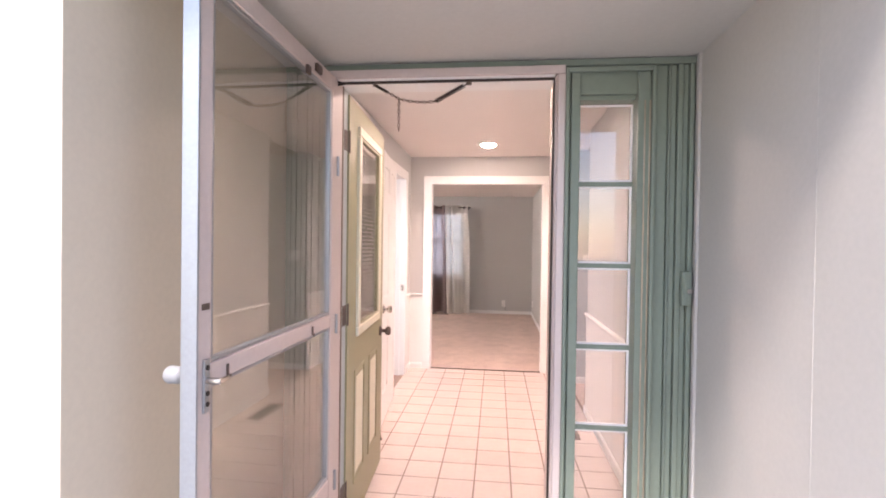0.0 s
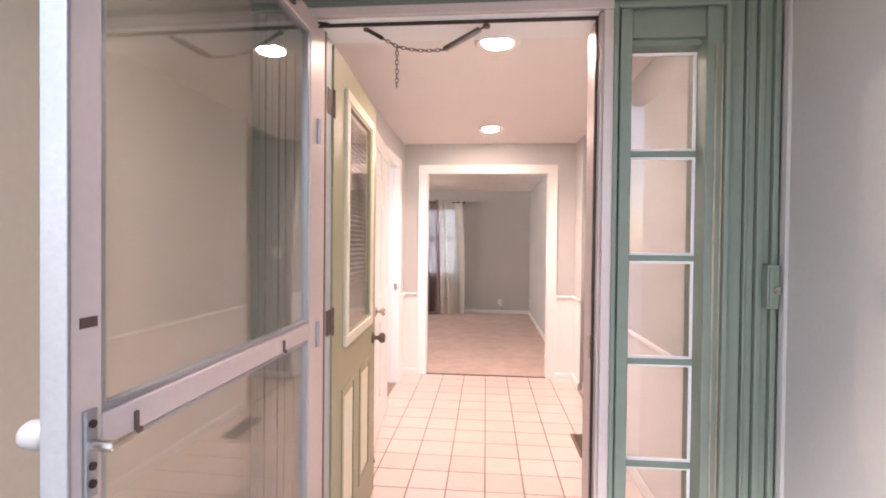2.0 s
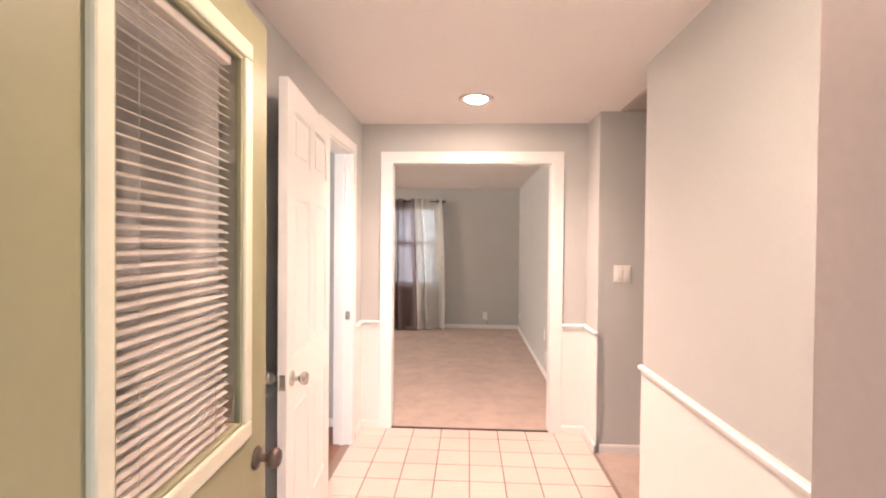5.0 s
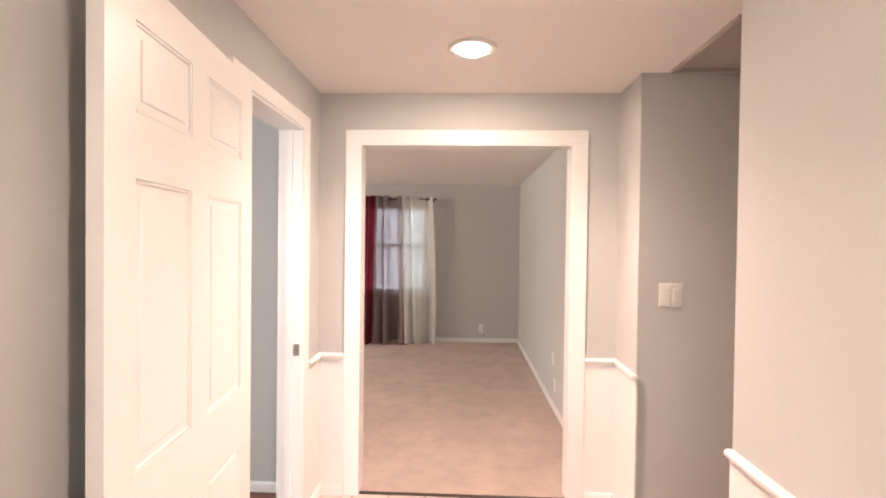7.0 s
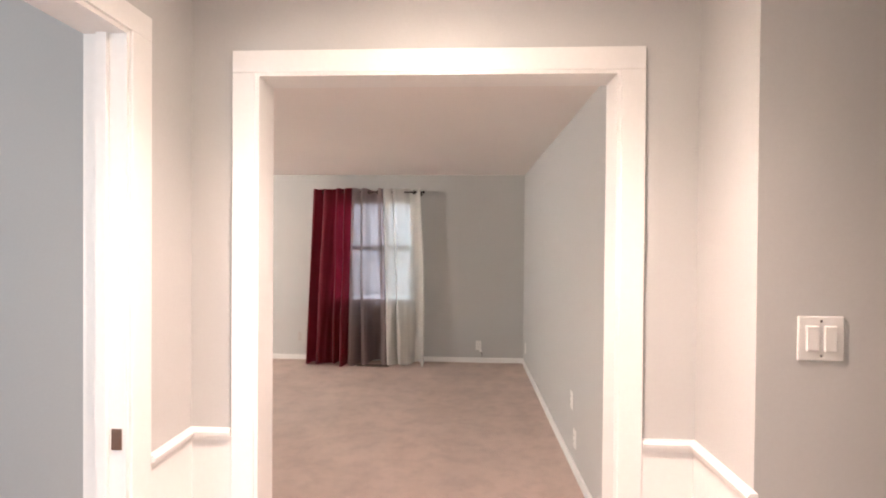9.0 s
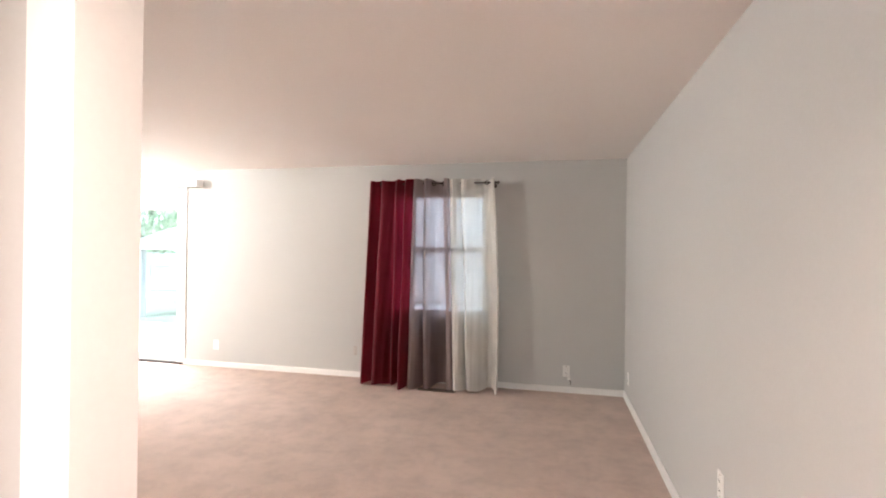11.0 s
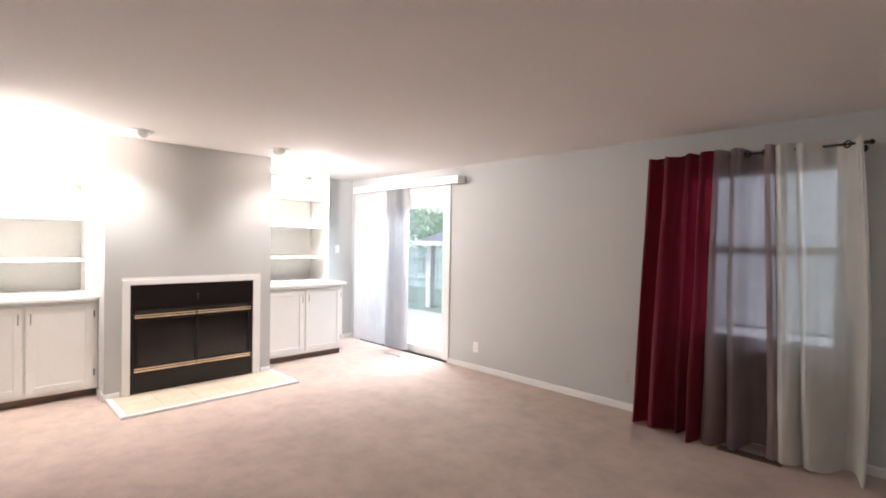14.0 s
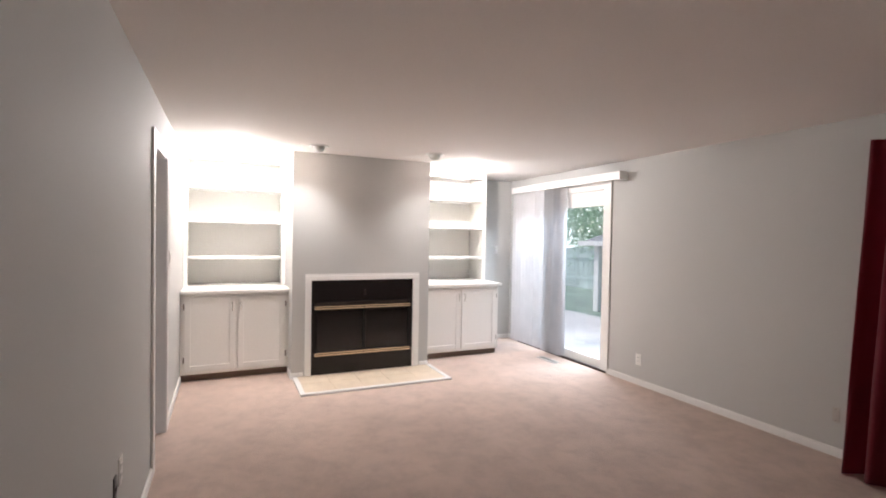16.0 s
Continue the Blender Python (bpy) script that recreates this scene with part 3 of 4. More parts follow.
SM = local((0.036, 2.02), (0.022, 1.10))
SW, ST = 0.92, 0.030


def frame_piece(name, a, b, z0, z1, mat=M_ALUPAINT, bev=0.004, y0=0.0, y1=0.030, label=""):
    return part(name, box(a, b, y0, y1, z0, z1, bev), mat, sd, label, turn=SM)


frame_piece("stile", 0.004, 0.062, -0.05, 2.055)
frame_piece("stile", SW - 0.062, SW - 0.004, -0.05, 2.055)
frame_piece("edge_channel", SW - 0.004, SW + 0.004, -0.05, 2.055, M_ALU, 0.002, -0.004, 0.036, "bright aluminium edge channel")
frame_piece("top_rail", 0.062, SW - 0.062, 1.995, 2.055)
frame_piece("mid_rail", 0.062, SW - 0.062, 1.045, 1.095)
frame_piece("bottom_rail", 0.062, SW - 0.062, 0.36, 0.43)
frame_piece("kick_panel", 0.062, SW - 0.062, -0.05, 0.36, M_ALUPAINT, 0.003, 0.010, 0.022)
bm = bmesh.new()
for a, b, za, zb in ((0.062, SW - 0.062, 1.096, 1.106), (0.062, SW - 0.062, 1.983, 1.995), (0.062, 0.074, 1.106, 1.983), (SW - 0.074, SW - 0.062, 1.106, 1.983)):
    add_box(bm, a, b, 0.006, 0.026, za, zb, 0.002)
part("glazing_frame", bm, M_ALU, sd, turn=SM)
bm = bmesh.new()
for a, b, za, zb in ((0.062, SW - 0.062, 0.43, 0.442), (0.062, SW - 0.062, 1.034, 1.044), (0.062, 0.074, 0.442, 1.034), (SW - 0.074, SW - 0.062, 0.442, 1.034)):
    add_box(bm, a, b, 0.006, 0.026, za, zb, 0.002)
part("glazing_frame", bm, M_ALU, sd, turn=SM)
for za, zb in ((1.102, 1.987), (0.438, 1.038)):
    p = part("glass", box(0.070, SW - 0.070, 0.013, 0.0165, za, zb), M_STORM, sd, turn=SM)
    p.visible_shadow = False
for xx, zz in ((0.245, 1.066), (0.79, 1.064)):
    cl = bmesh.new()
    add_box(cl, xx, xx + 0.007, 0.030, 0.036, zz - 0.018, zz + 0.014, 0.002)
    add_box(cl, xx - 0.002, xx + 0.009, 0.035, 0.041, zz - 0.021, zz - 0.012, 0.002)
    part("glass_clip", cl, M_STEEL, sd, "small steel glazing clip", turn=SM)
part("latch_label", box(SW - 0.052, SW - 0.022, 0.0300, 0.0310, 1.225, 1.240), M_STEEL, sd, turn=SM)
pl = part("latch_plate", box(SW - 0.048, SW - 0.026, 0.030, 0.036, 0.985, 1.110, 0.002), M_ALU, sd, "steel latch plate", turn=SM)
part("inner_handle", cyl((SW - 0.037, 0.034, 1.06), (SW - 0.037, 0.070, 1.06), 0.008), M_CHROME, pl, turn=SM)
part("lever", box(SW - 0.075, SW - 0.030, 0.062, 0.072, 1.054, 1.066, 0.003), M_CHROME, pl, turn=SM)
for zz in (1.005, 1.03, 1.09):
    part("screw", cyl((SW - 0.037, 0.035, zz), (SW - 0.037, 0.039, zz), 0.006, seg=10), M_DARK, pl, turn=SM)
k = part("outer_knob", lathe([(0.012, 0.0), (0.012, 0.020), (0.018, 0.024), (0.021, 0.032), (0.021, 0.056), (0.017, 0.063), (0.005, 0.065)], SM @ pose(SW - 0.037, -0.002, 1.070, 90, 0, 0)), M_KNOB, sd, "white round push knob", soft=True)
part("closer_bracket", box(0.20, 0.25, 0.030, 0.042, 2.005, 2.035, 0.003), M_STEEL, sd, turn=SM)
for zz in (0.4, 1.05, 1.70):
    part("hinge", cyl(SM @ Vector((0.0, 0.034, zz - 0.04)), SM @ Vector((0.0, 0.034, zz + 0.04)), 0.006, seg=10), M_ALU, sd)
part("top_clip", box(0.30, 0.33, 0.030, 0.040, 1.97, 2.0, 0.002), M_STEEL, sd, turn=SM)
br = bmesh.new()
for a, b in (((0.05, 2.02, 2.05), (0.105, 2.005, 2.035)), ((0.105, 2.005, 2.035), (0.062, 2.035, 2.04)), ((0.05, 2.02, 2.05), (0.03, 1.94, 2.062))):
    add_cyl(br, a, b, 0.004, seg=8)
part("closer_arm", br, M_DARK, sd, "dark steel closer arm")


# wind chain under the door head
def link_ring(bm, m, r=0.009, w=0.005, t=0.0016, seg=12):
    for k in range(seg):
        a, b = (2 * math.pi * k / seg, 2 * math.pi * (k + 1) / seg)
        add_cyl(bm, m @ Vector((r * math.cos(a), w * math.sin(a), 0)), m @ Vector((r * math.cos(b), w * math.sin(b), 0)), t, seg=6)


wc = thing("wind_chain", (0.4, 2.1, 2.05), "dark steel storm door chain with springs", "door chain")


def spring(a, b, r=0.009, turns=18):
    a, b = Vector(a), Vector(b)
    q = (b - a).to_track_quat("Z", "Y").to_matrix().to_4x4()
    n = turns * 8
    pts = [Matrix.Translation(a) @ q @ Vector((r * math.cos(2 * math.pi * k / 8), r * math.sin(2 * math.pi * k / 8), (b - a).length * k / n)) for k in range(n + 1)]
    return tube(pts, 0.0022, 5)


CA, CB, CC, CD = Vector((0.20, 2.10, 2.058)), Vector((0.305, 2.10, 1.998)), Vector((0.462, 2.10, 1.984)), Vector((0.600, 2.10, 2.058))
part("short_spring", cyl(CA, CA + (CB - CA) * 0.55, 0.0065, seg=10), M_DARK, wc)
part("long_spring", spring(CC, CC + (CD - CC) * 0.85), M_DARK, wc)
part("hook", tube([CC + (CD - CC) * 0.85, CD], 0.003), M_STEEL, wc)
part("screw_eye", cyl((0.600, 2.10, 2.052), (0.600, 2.10, 2.062), 0.012, seg=12), M_STEEL, wc)
part("screw_eye", cyl((0.200, 2.10, 2.052), (0.200, 2.10, 2.062), 0.009, seg=12), M_STEEL, wc)


def chain(a, b, n, sag=0.0):
    bm = bmesh.new()
    a, b = Vector(a), Vector(b)
    for k in range(n):
        f = (k + 0.5) / n
        p = a + (b - a) * f - Vector((0, 0, sag * 4 * f * (1 - f)))
        q = (b - a).to_track_quat("X", "Z").to_matrix().to_4x4()
        link_ring(bm, Matrix.Translation(p) @ q @ pose(0, 0, 0, 90 * (k % 2), 0, 0))
    return bm


part("chain", chain(CA + (CB - CA) * 0.55, CB, 4), M_STEEL, wc)
part("chain", chain(CB, CC, 11, 0.008), M_STEEL, wc)
part("hanging_chain", chain(CB, CB - Vector((0, 0, 0.135)), 9), M_STEEL, wc)

# ---- hall ----
cd = thing("door_closet", (-0.2, 4.37, 0.01), "white six-panel door with nickel knobs, folded open", "door", kind="structure")
CM = local((-0.178, 4.368), (-0.098, 3.525))
CW, CT = 0.845, 0.035
STL, MUL = 0.105, 0.10
cols = ((STL, (CW - MUL) / 2), ((CW + MUL) / 2, CW - STL))
rows = ((0.24, 0.78), (0.97, 1.62), (1.765, 1.965))
for nm, a, b in (("stile", 0, STL), ("stile", CW - STL, CW), ("mullion", cols[0][1], cols[1][0])):
    part(nm, box(a, b, -CT, 0, 0.012, 2.072), M_TRIM, cd, turn=CM)
zs = [0.012] + [v for r in rows for v in r] + [2.072]
for a, b in cols:
    for za, zb in zip(zs[0::2], zs[1::2]):
        part("rail", box(a, b, -CT, 0, za, zb), M_TRIM, cd, turn=CM)
for a, b in cols:
    for za, zb in rows:
        bm = box(a, b, -CT + 0.006, -0.006, za, zb)
        add_box(bm, a + 0.03, b - 0.03, -CT + 0.002, -0.002, za + 0.03, zb - 0.03, 0.0035)
        for e in ((a, a + 0.01, za, zb), (b - 0.01, b, za, zb), (a + 0.01, b - 0.01, za, za + 0.01), (a + 0.01, b - 0.01, zb - 0.01, zb)):
            add_box(bm, e[0], e[1], -0.007, -0.002, e[2], e[3], 0.003)
        part("panel", bm, M_TRIM, cd, turn=CM)
knob(cd, CM @ pose(CW - 0.062, 0, 0.895, -90, 0, 0), M_CHROME, r=0.027, label="satin nickel knob")
knob(cd, CM @ pose(CW - 0.062, -CT, 0.895, 90, 0, 0), M_CHROME, r=0.027, label="satin nickel knob")
part("latch_plate", box(CW - 0.001, CW + 0.0015, -0.029, -0.006, 0.865, 0.925), M_CHROME, cd, turn=CM)
for z in (0.25, 1.05, 1.85):
    part("hinge", cyl((-0.205, 4.380, z - 0.045), (-0.205, 4.380, z + 0.045), 0.007, seg=12), M_CHROME, cd)
ds = thing("door_stop", (-0.10, 3.42, 0.04), "bent dark spring door stop on the baseboard", "door stop")
part("spring", tube([(-0.12, 3.50, 0.035), (-0.09, 3.46, 0.05), (-0.075, 3.42, 0.045), (-0.065, 3.40, 0.01)], 0.006), M_STEEL, ds)
part("rubber_tip", cyl((-0.066, 3.402, 0.013), (-0.062, 3.395, 0.0), 0.009), M_DARK, ds)


def hall_light(x, y, ceil, label, group):
    t = thing("ceiling_light", (x, y, ceil), label, "ceiling light", group)
    m = pose(x, y, ceil, 180, 0, 0)
    part("trim_ring", lathe([(0.066, -0.002), (0.110, 0.0), (0.112, 0.006), (0.100, 0.014), (0.068, 0.004)], m), M_RING, t, soft=True)
    part("diffuser", lathe([(0.067, 0.004), (0.065, 0.012), (0.050, 0.020), (0.026, 0.026), (0.004, 0.028)], m), M_BULB, t, "glowing frosted diffuser", soft=True)


for hx, hy in HALL_LAMPS:
    hall_light(hx, hy, HALL_CEIL, "lit round recessed ceiling light with a metal ring", "entry ceiling lights")
for ax, ay in ALCOVE_LAMPS:
    hall_light(ax, ay, ROOM_CEIL, "lit round recessed ceiling light over the alcove", "alcove ceiling lights")

# Brown-grey is the dim ceiling's shade put into the hatch colour.
M_HATCH = material("shaded_hatch_paint", (0.40, 0.35, 0.31), rough=0.7, grain=60, vary=0.05, bump=0.1)
gr = thing("attic_hatch", (1.93, 4.75, HALL_CEIL), "attic hatch panel in a moulded ceiling frame, coloured as if in shade", "attic hatch")
HX0, HX1, HY0, HY1 = 1.615, 2.245, 4.45, 5.035
for a in ((HX0, HX1, HY0, HY0 + 0.03), (HX0, HX1, HY1 - 0.03, HY1), (HX0, HX0 + 0.03, HY0 + 0.03, HY1 - 0.03), (HX1 - 0.03, HX1, HY0 + 0.03, HY1 - 0.03)):
    part("frame", box(*a, HALL_CEIL - 0.014, HALL_CEIL + 0.001, 0.003), M_HATCH, gr)
    part("frame_bead", box(a[0] + 0.006, a[1] - 0.006, a[2] + 0.006, a[3] - 0.006, HALL_CEIL - 0.019, HALL_CEIL - 0.013, 0.002), M_HATCH, gr)
part("panel", box(HX0 + 0.03, HX1 - 0.03, HY0 + 0.03, HY1 - 0.03, HALL_CEIL - 0.005, HALL_CEIL - 0.001, 0.001), M_HATCH, gr)

rg = thing("floor_register", (1.27, 3.79, 0), "dark brown slotted floor register in the tiles", "floor vent")
bm = bmesh.new()
for a in ((1.215, 1.345, 3.60, 3.625), (1.215, 1.345, 3.95, 3.975), (1.215, 1.235, 3.625, 3.95), (1.325, 1.345, 3.625, 3.95)):
    add_box(bm, *a, 0.0, 0.008, 0.002)
part("frame", bm, M_VENT, rg)
part("backing", box(1.235, 1.325, 3.625, 3.95, 0.0005, 0.0015), M_SLOT, rg)
for k in range(14):
    yy = 3.637 + k * 0.0232
    part("slat", box(1.235, 1.325, yy - 0.005, yy + 0.005, 0.0015, 0.0065), M_VENT, rg)


def plate(name, m, label, category, gang=1, kind="switch", mat=None):
    """Wall plate; local x across, z up, -y out of the wall."""
    t = thing(name, m.translation, label, category)
    w = 0.035 + 0.023 * (gang - 1)
    hh = 0.058
    if kind == "jack":
        w, hh = 0.022, 0.052
    part("cover", box(-w, w, -0.006, 0, -hh, hh, 0.003), mat or M_PLASTIC, t, turn=m)
    for k in range(gang):
        cx = (k - (gang - 1) / 2) * 0.046
        if kind == "switch":
            part("rocker", box(cx - 0.016, cx + 0.016, -0.011, -0.005, -0.033, 0.033, 0.003), M_PLASTIC, t, turn=m)
        elif kind == "outlet":
            for dz in (-0.02, 0.02):
                s = part("socket", box(cx - 0.016, cx + 0.016, -0.009, -0.005, dz - 0.013, dz + 0.013, 0.003), M_PLASTIC, t, turn=m)
                bm = box(cx - 0.008, cx - 0.005, -0.0095, -0.0085, dz - 0.004, dz + 0.006)
                add_box(bm, cx + 0.005, cx + 0.008, -0.0095, -0.0085, dz - 0.004, dz + 0.006)
                part("slots", bm, M_SLOT, s, turn=m)
        else:
            part("jack", box(cx - 0.008, cx + 0.008, -0.010, -0.005, -0.010, 0.010, 0.002), mat or M_DARK, t, turn=m)
    for dz in (-hh + 0.013, hh - 0.013):
        part("screw", box(-0.003, 0.003, -0.0072, -0.0055, dz - 0.003, dz + 0.003, 0.001), M_CHROME, t, turn=m)
    return t


plate("light_switch", pose(1.648, 5.07, 1.237), "white double rocker light switch on the grey wall", "light switch", 2)
plate("wall_outlet", pose(0.885, FAR, 0.215), "white wall outlet with a plug above the baseboard", "outlet", 1, "outlet")
plate("wall_outlet", pose(-3.155, FAR, 0.26), "white wall outlet beside the sliding door", "outlet", 1, "outlet")
plate("phone_jack", pose(-1.385, FAR, 0.29), "small grey cable jack plate on the grey wall", "wall jack", 1, "jack", M_GRILLE)
plate("wall_outlet", pose(RIGHT, 9.56, 0.24, 0, 0, -90), "white wall outlet near the far corner", "outlet", 1, "outlet")
plate("wall_outlet", pose(RIGHT, 7.03, 0.44, 0, 0, -90), "white wall outlet on the plain side wall", "outlet", 1, "outlet")
plate("wall_outlet", pose(RIGHT, 6.93, 0.22, 0, 0, -90), "white low wall outlet on the plain side wall", "outlet", 1, "outlet")
plate("wall_outlet", pose(-1.87, NEAR, 0.47, 0, 0, 180), "white wall outlet on the shaded wall", "outlet", 1, "outlet")
plate("phone_jack", pose(-1.76, NEAR, 0.44, 0, 0, 180), "dark cable jack plate on the shaded wall", "wall jack", 1, "jack", M_DARK)
plate("light_switch", pose(-3.83, NEAR, 1.28, 0, 0, 180), "white light switch beside the doorway", "light switch", 1)
plate("light_switch", pose(LEFT, 9.55, 1.32, 0, 0, 90), "white light switch in the corner", "light switch", 1)
pc = thing("power_cord", (0.915, FAR - 0.02, 0.1), "short dark cord hanging from a plug", "cord")
part("plug", box(0.895, 0.925, FAR - 0.035, FAR - 0.009, 0.135, 0.165, 0.004), M_PLASTIC, pc)
part("cord", tube([(0.915, FAR - 0.03, 0.14), (0.93, FAR - 0.03, 0.11), (0.925, FAR - 0.028, 0.085)], 0.004), M_DARK, pc)

c = thing("trim_passage_door", (2.5, 5.07, 0), "white painted door casing in the passage", "door casing", kind="structure")
part("side_trim", box(2.115, 2.185, 5.054, 5.07, 0, 2.04, 0.003), M_TRIM, c)
part("side_trim", box(2.90, 2.97, 5.054, 5.07, 0, 2.04, 0.003), M_TRIM, c)
part("head_trim", box(2.115, 2.97, 5.054, 5.07, 2.04, 2.105, 0.003), M_TRIM, c)
part("door_leaf", box(2.185, 2.90, 5.060, 5.07, 0, 2.04), M_TRIM, c)
structure("trim_threshold", box(0.012, 1.218, LO + 0.008, LO + 0.032, -0.001, 0.006, 0.002), M_STEEL, "dark carpet edge strip")

# ---- living room ----
CF = -4.60
fp = thing("fireplace", (CF, 7.3, 0), "black steel fireplace with glass doors, brass bars and white surround", "fireplace")
y0, y1, zt = 6.67, 7.93, 1.08
yi0, yi1, zi = 6.733, 7.852, 1.012
sr = part("surround", sweep(((0, 0), (0.012, 0.0), (0.012, 0.02), (0, 0.02)), [(CF, y1, zt - 0.02), (CF, y0, zt - 0.02)]), M_TRIM, fp, "white painted wooden surround")
part("surround_leg", box(CF, CF + 0.022, y0, yi0, 0.02, zi, 0.004), M_TRIM, sr)
part("surround_leg", box(CF, CF + 0.022, yi1, y1, 0.02, zi, 0.004), M_TRIM, sr)
part("surround_head", box(CF, CF + 0.024, y0, y1, zi, zt - 0.02, 0.004), M_TRIM, sr)
for a in ((yi0, yi0 + 0.045, 0.02, zi), (yi1 - 0.045, yi1, 0.02, zi), (yi0 + 0.045, yi1 - 0.045, 0.775, zi), (yi0 + 0.045, yi1 - 0.045, 0.02, 0.21)):
    part("face_plate", box(CF, CF + 0.014, a[0], a[1], a[2], a[3], 0.002), M_BLACK, fp)
part("hood_lip", box(CF + 0.014, CF + 0.030, yi0 + 0.04, yi1 - 0.04, 0.775, 0.80, 0.004), M_BLACK, fp)
part("damper_knob", box(CF + 0.014, CF + 0.024, 7.29, 7.31, 0.85, 0.905, 0.003), M_DARK, fp)
for name, za in (("upper_bar", 0.708), ("lower_bar", 0.218)):
    for ya, yb in ((yi0 + 0.03, 7.288), (7.296, yi1 - 0.03)):
        b = part(name, box(CF + 0.014, CF + 0.034, ya, yb, za, za + 0.014, 0.003), M_BRASS, fp, "antique brass bar")
        part("bar_edge", box(CF + 0.014, CF + 0.030, ya, yb, za + 0.022, za + 0.034, 0.003), M_BRASS, b)
for ya, yb in ((yi0 + 0.045, 7.29), (7.294, yi1 - 0.045)):
    bm = bmesh.new()
    for a in ((ya, ya + 0.014, 0.255, 0.70), (yb - 0.014, yb, 0.255, 0.70), (ya + 0.014, yb - 0.014, 0.255, 0.268), (ya + 0.014, yb - 0.014, 0.687, 0.70)):
        add_box(bm, CF + 0.002, CF + 0.016, a[0], a[1], a[2], a[3], 0.001)
    gd = part("glass_door", bm, M_BLACK, fp, "black framed folding glass door")
    part("glass", box(CF + 0.006, CF + 0.009, ya + 0.014, yb - 0.014, 0.268, 0.687), M_SMOKED, gd)
part("firebox", box(CF + 0.0005, CF + 0.0018, yi0 + 0.03, yi1 - 0.03, 0.2, 0.79), M_SOOT, fp)

he = thing("hearth", (-4.3, 7.3, 0), "tan stone tile hearth with a white painted border", "hearth")
bm = bmesh.new()
for a in ((CF, -3.99, 6.55, 6.60), (CF, -3.99, 8.03, 8.08), (-4.04, -3.99, 6.60, 8.03)):
    add_box(bm, a[0], a[1], a[2], a[3], 0.0, 0.022, 0.004)
part("border", bm, M_TRIM, he, "white painted border strip")
part("grout_bed", box(CF, -4.04, 6.60, 8.03, 0.0, 0.0165), material("pale_hearth_grout", (0.52, 0.44, 0.34), rough=0.9, grain=120, vary=0.1), he)
TW = (8.03 - 6.60) / 5
for i in range(2):
    for j in range(5):
        xa, ya = CF + 0.001 + i * 0.28, 6.60 + j * TW
        part("tile", box(xa + 0.0015, xa + 0.2775, ya + 0.0015, ya + TW - 0.0015, 0.012, 0.0185, 0.001), M_MARBLE, he)

DX = -4.85


def base_cabinet(name, y0, y1, label, end_panel=False):
    t = thing(name, (DX, (y0 + y1) / 2, 0), label, "cabinet", "fireside cabinets")
    bm = box(LEFT + 0.01, DX, y0, y1, 0.072, 0.88)
    part("body", bm, M_CABINET, t)
    part("toe_kick", box(LEFT + 0.02, DX - 0.05, y0 + 0.002, y1 - 0.004, 0.0, 0.072), M_VENT, t, "brown toe kick board")
    mid = (y0 + y1) / 2
    for k, (ya, yb) in enumerate(((y0 + 0.035, mid - 0.012), (mid + 0.012, y1 - 0.035))):
        za, zb, w = 0.105, 0.845, 0.055
        bm = bmesh.new()
        for a in ((ya, ya + w, za, zb), (yb - w, yb, za, zb), (ya + w, yb - w, za, za + w), (ya + w, yb - w, zb - w, zb)):
            add_box(bm, DX, DX + 0.019, a[0], a[1], a[2], a[3], 0.002)
        d = part("door", bm, M_CABINET, t)
        part("panel", box(DX, DX + 0.009, ya + w, yb - w, za + w, zb - w), M_CABINET, d)
        hy = (yb - 0.028) if k == 0 else (ya + 0.028)
        bm = tube([(DX + 0.019, hy, 0.70), (DX + 0.042, hy, 0.705), (DX + 0.046, hy, 0.745), (DX + 0.042, hy, 0.785), (DX + 0.019, hy, 0.79)], 0.0045)
        part("handle", bm, M_CHROME, d, "bright bow handle")
        ey = ya - 0.006 if k == 0 else yb + 0.006
        for z in (0.22, 0.75):
            part("hinge", box(DX, DX + 0.012, ey - 0.006, ey + 0.006, z - 0.03, z + 0.03, 0.002), M_STEEL, d, "small dark hinge")
    return t


base_cabinet("base_cabinet", 5.515, 6.536, "white painted two-door cabinet in the alcove beside the doorway")
base_cabinet("base_cabinet", 8.054, 9.13, "white painted two-door cabinet beside the sliding door")
for ya, yb, what in ((5.513, 6.538, "doorway"), (8.052, 9.155, "sliding door")):
    t = tagged(part("countertop", box(LEFT + 0.004, -4.79, ya, yb, 0.881, 0.915, 0.006), M_CABINET), "white painted wooden cabinet top near the " + what, "countertop")

BX = -5.20


def bookcase(y0, y1, label):
    t = thing("bookcase", (BX, (y0 + y1) / 2, 0.915), label, "bookcase", "fireside bookcases")
    top = ROOM_CEIL - 0.002
    part("back_panel", box(LEFT + 0.002, LEFT + 0.014, y0 + 0.02, y1 - 0.02, 0.916, top), M_CABINET, t)
    for ya, yb, fa, fb in ((y0, y0 + 0.02, y0, y0 + 0.040), (y1 - 0.02, y1, y1 - 0.045, y1)):
        part("side_panel", box(LEFT + 0.002, BX - 0.018, ya, yb, 0.916, top), M_CABINET, t)
        part("face_stile", box(BX - 0.018, BX, fa, fb, 0.916, top, 0.002), M_CABINET, t)
    part("face_head", box(BX - 0.018, BX, y0 + 0.040, y1 - 0.045, 2.27, top), M_CABINET, t)
    for z in (1.222, 1.618, 1.982):
        part("shelf", box(LEFT + 0.014, BX - 0.006, y0 + 0.041, y1 - 0.046, z - 0.014, z + 0.014, 0.003), M_CABINET, t)
    return t


bookcase(5.513, 6.538, "white built-in bookcase with empty shelves by the doorway")
bookcase(8.052, 9.13, "white built-in bookcase with empty shelves by the window")


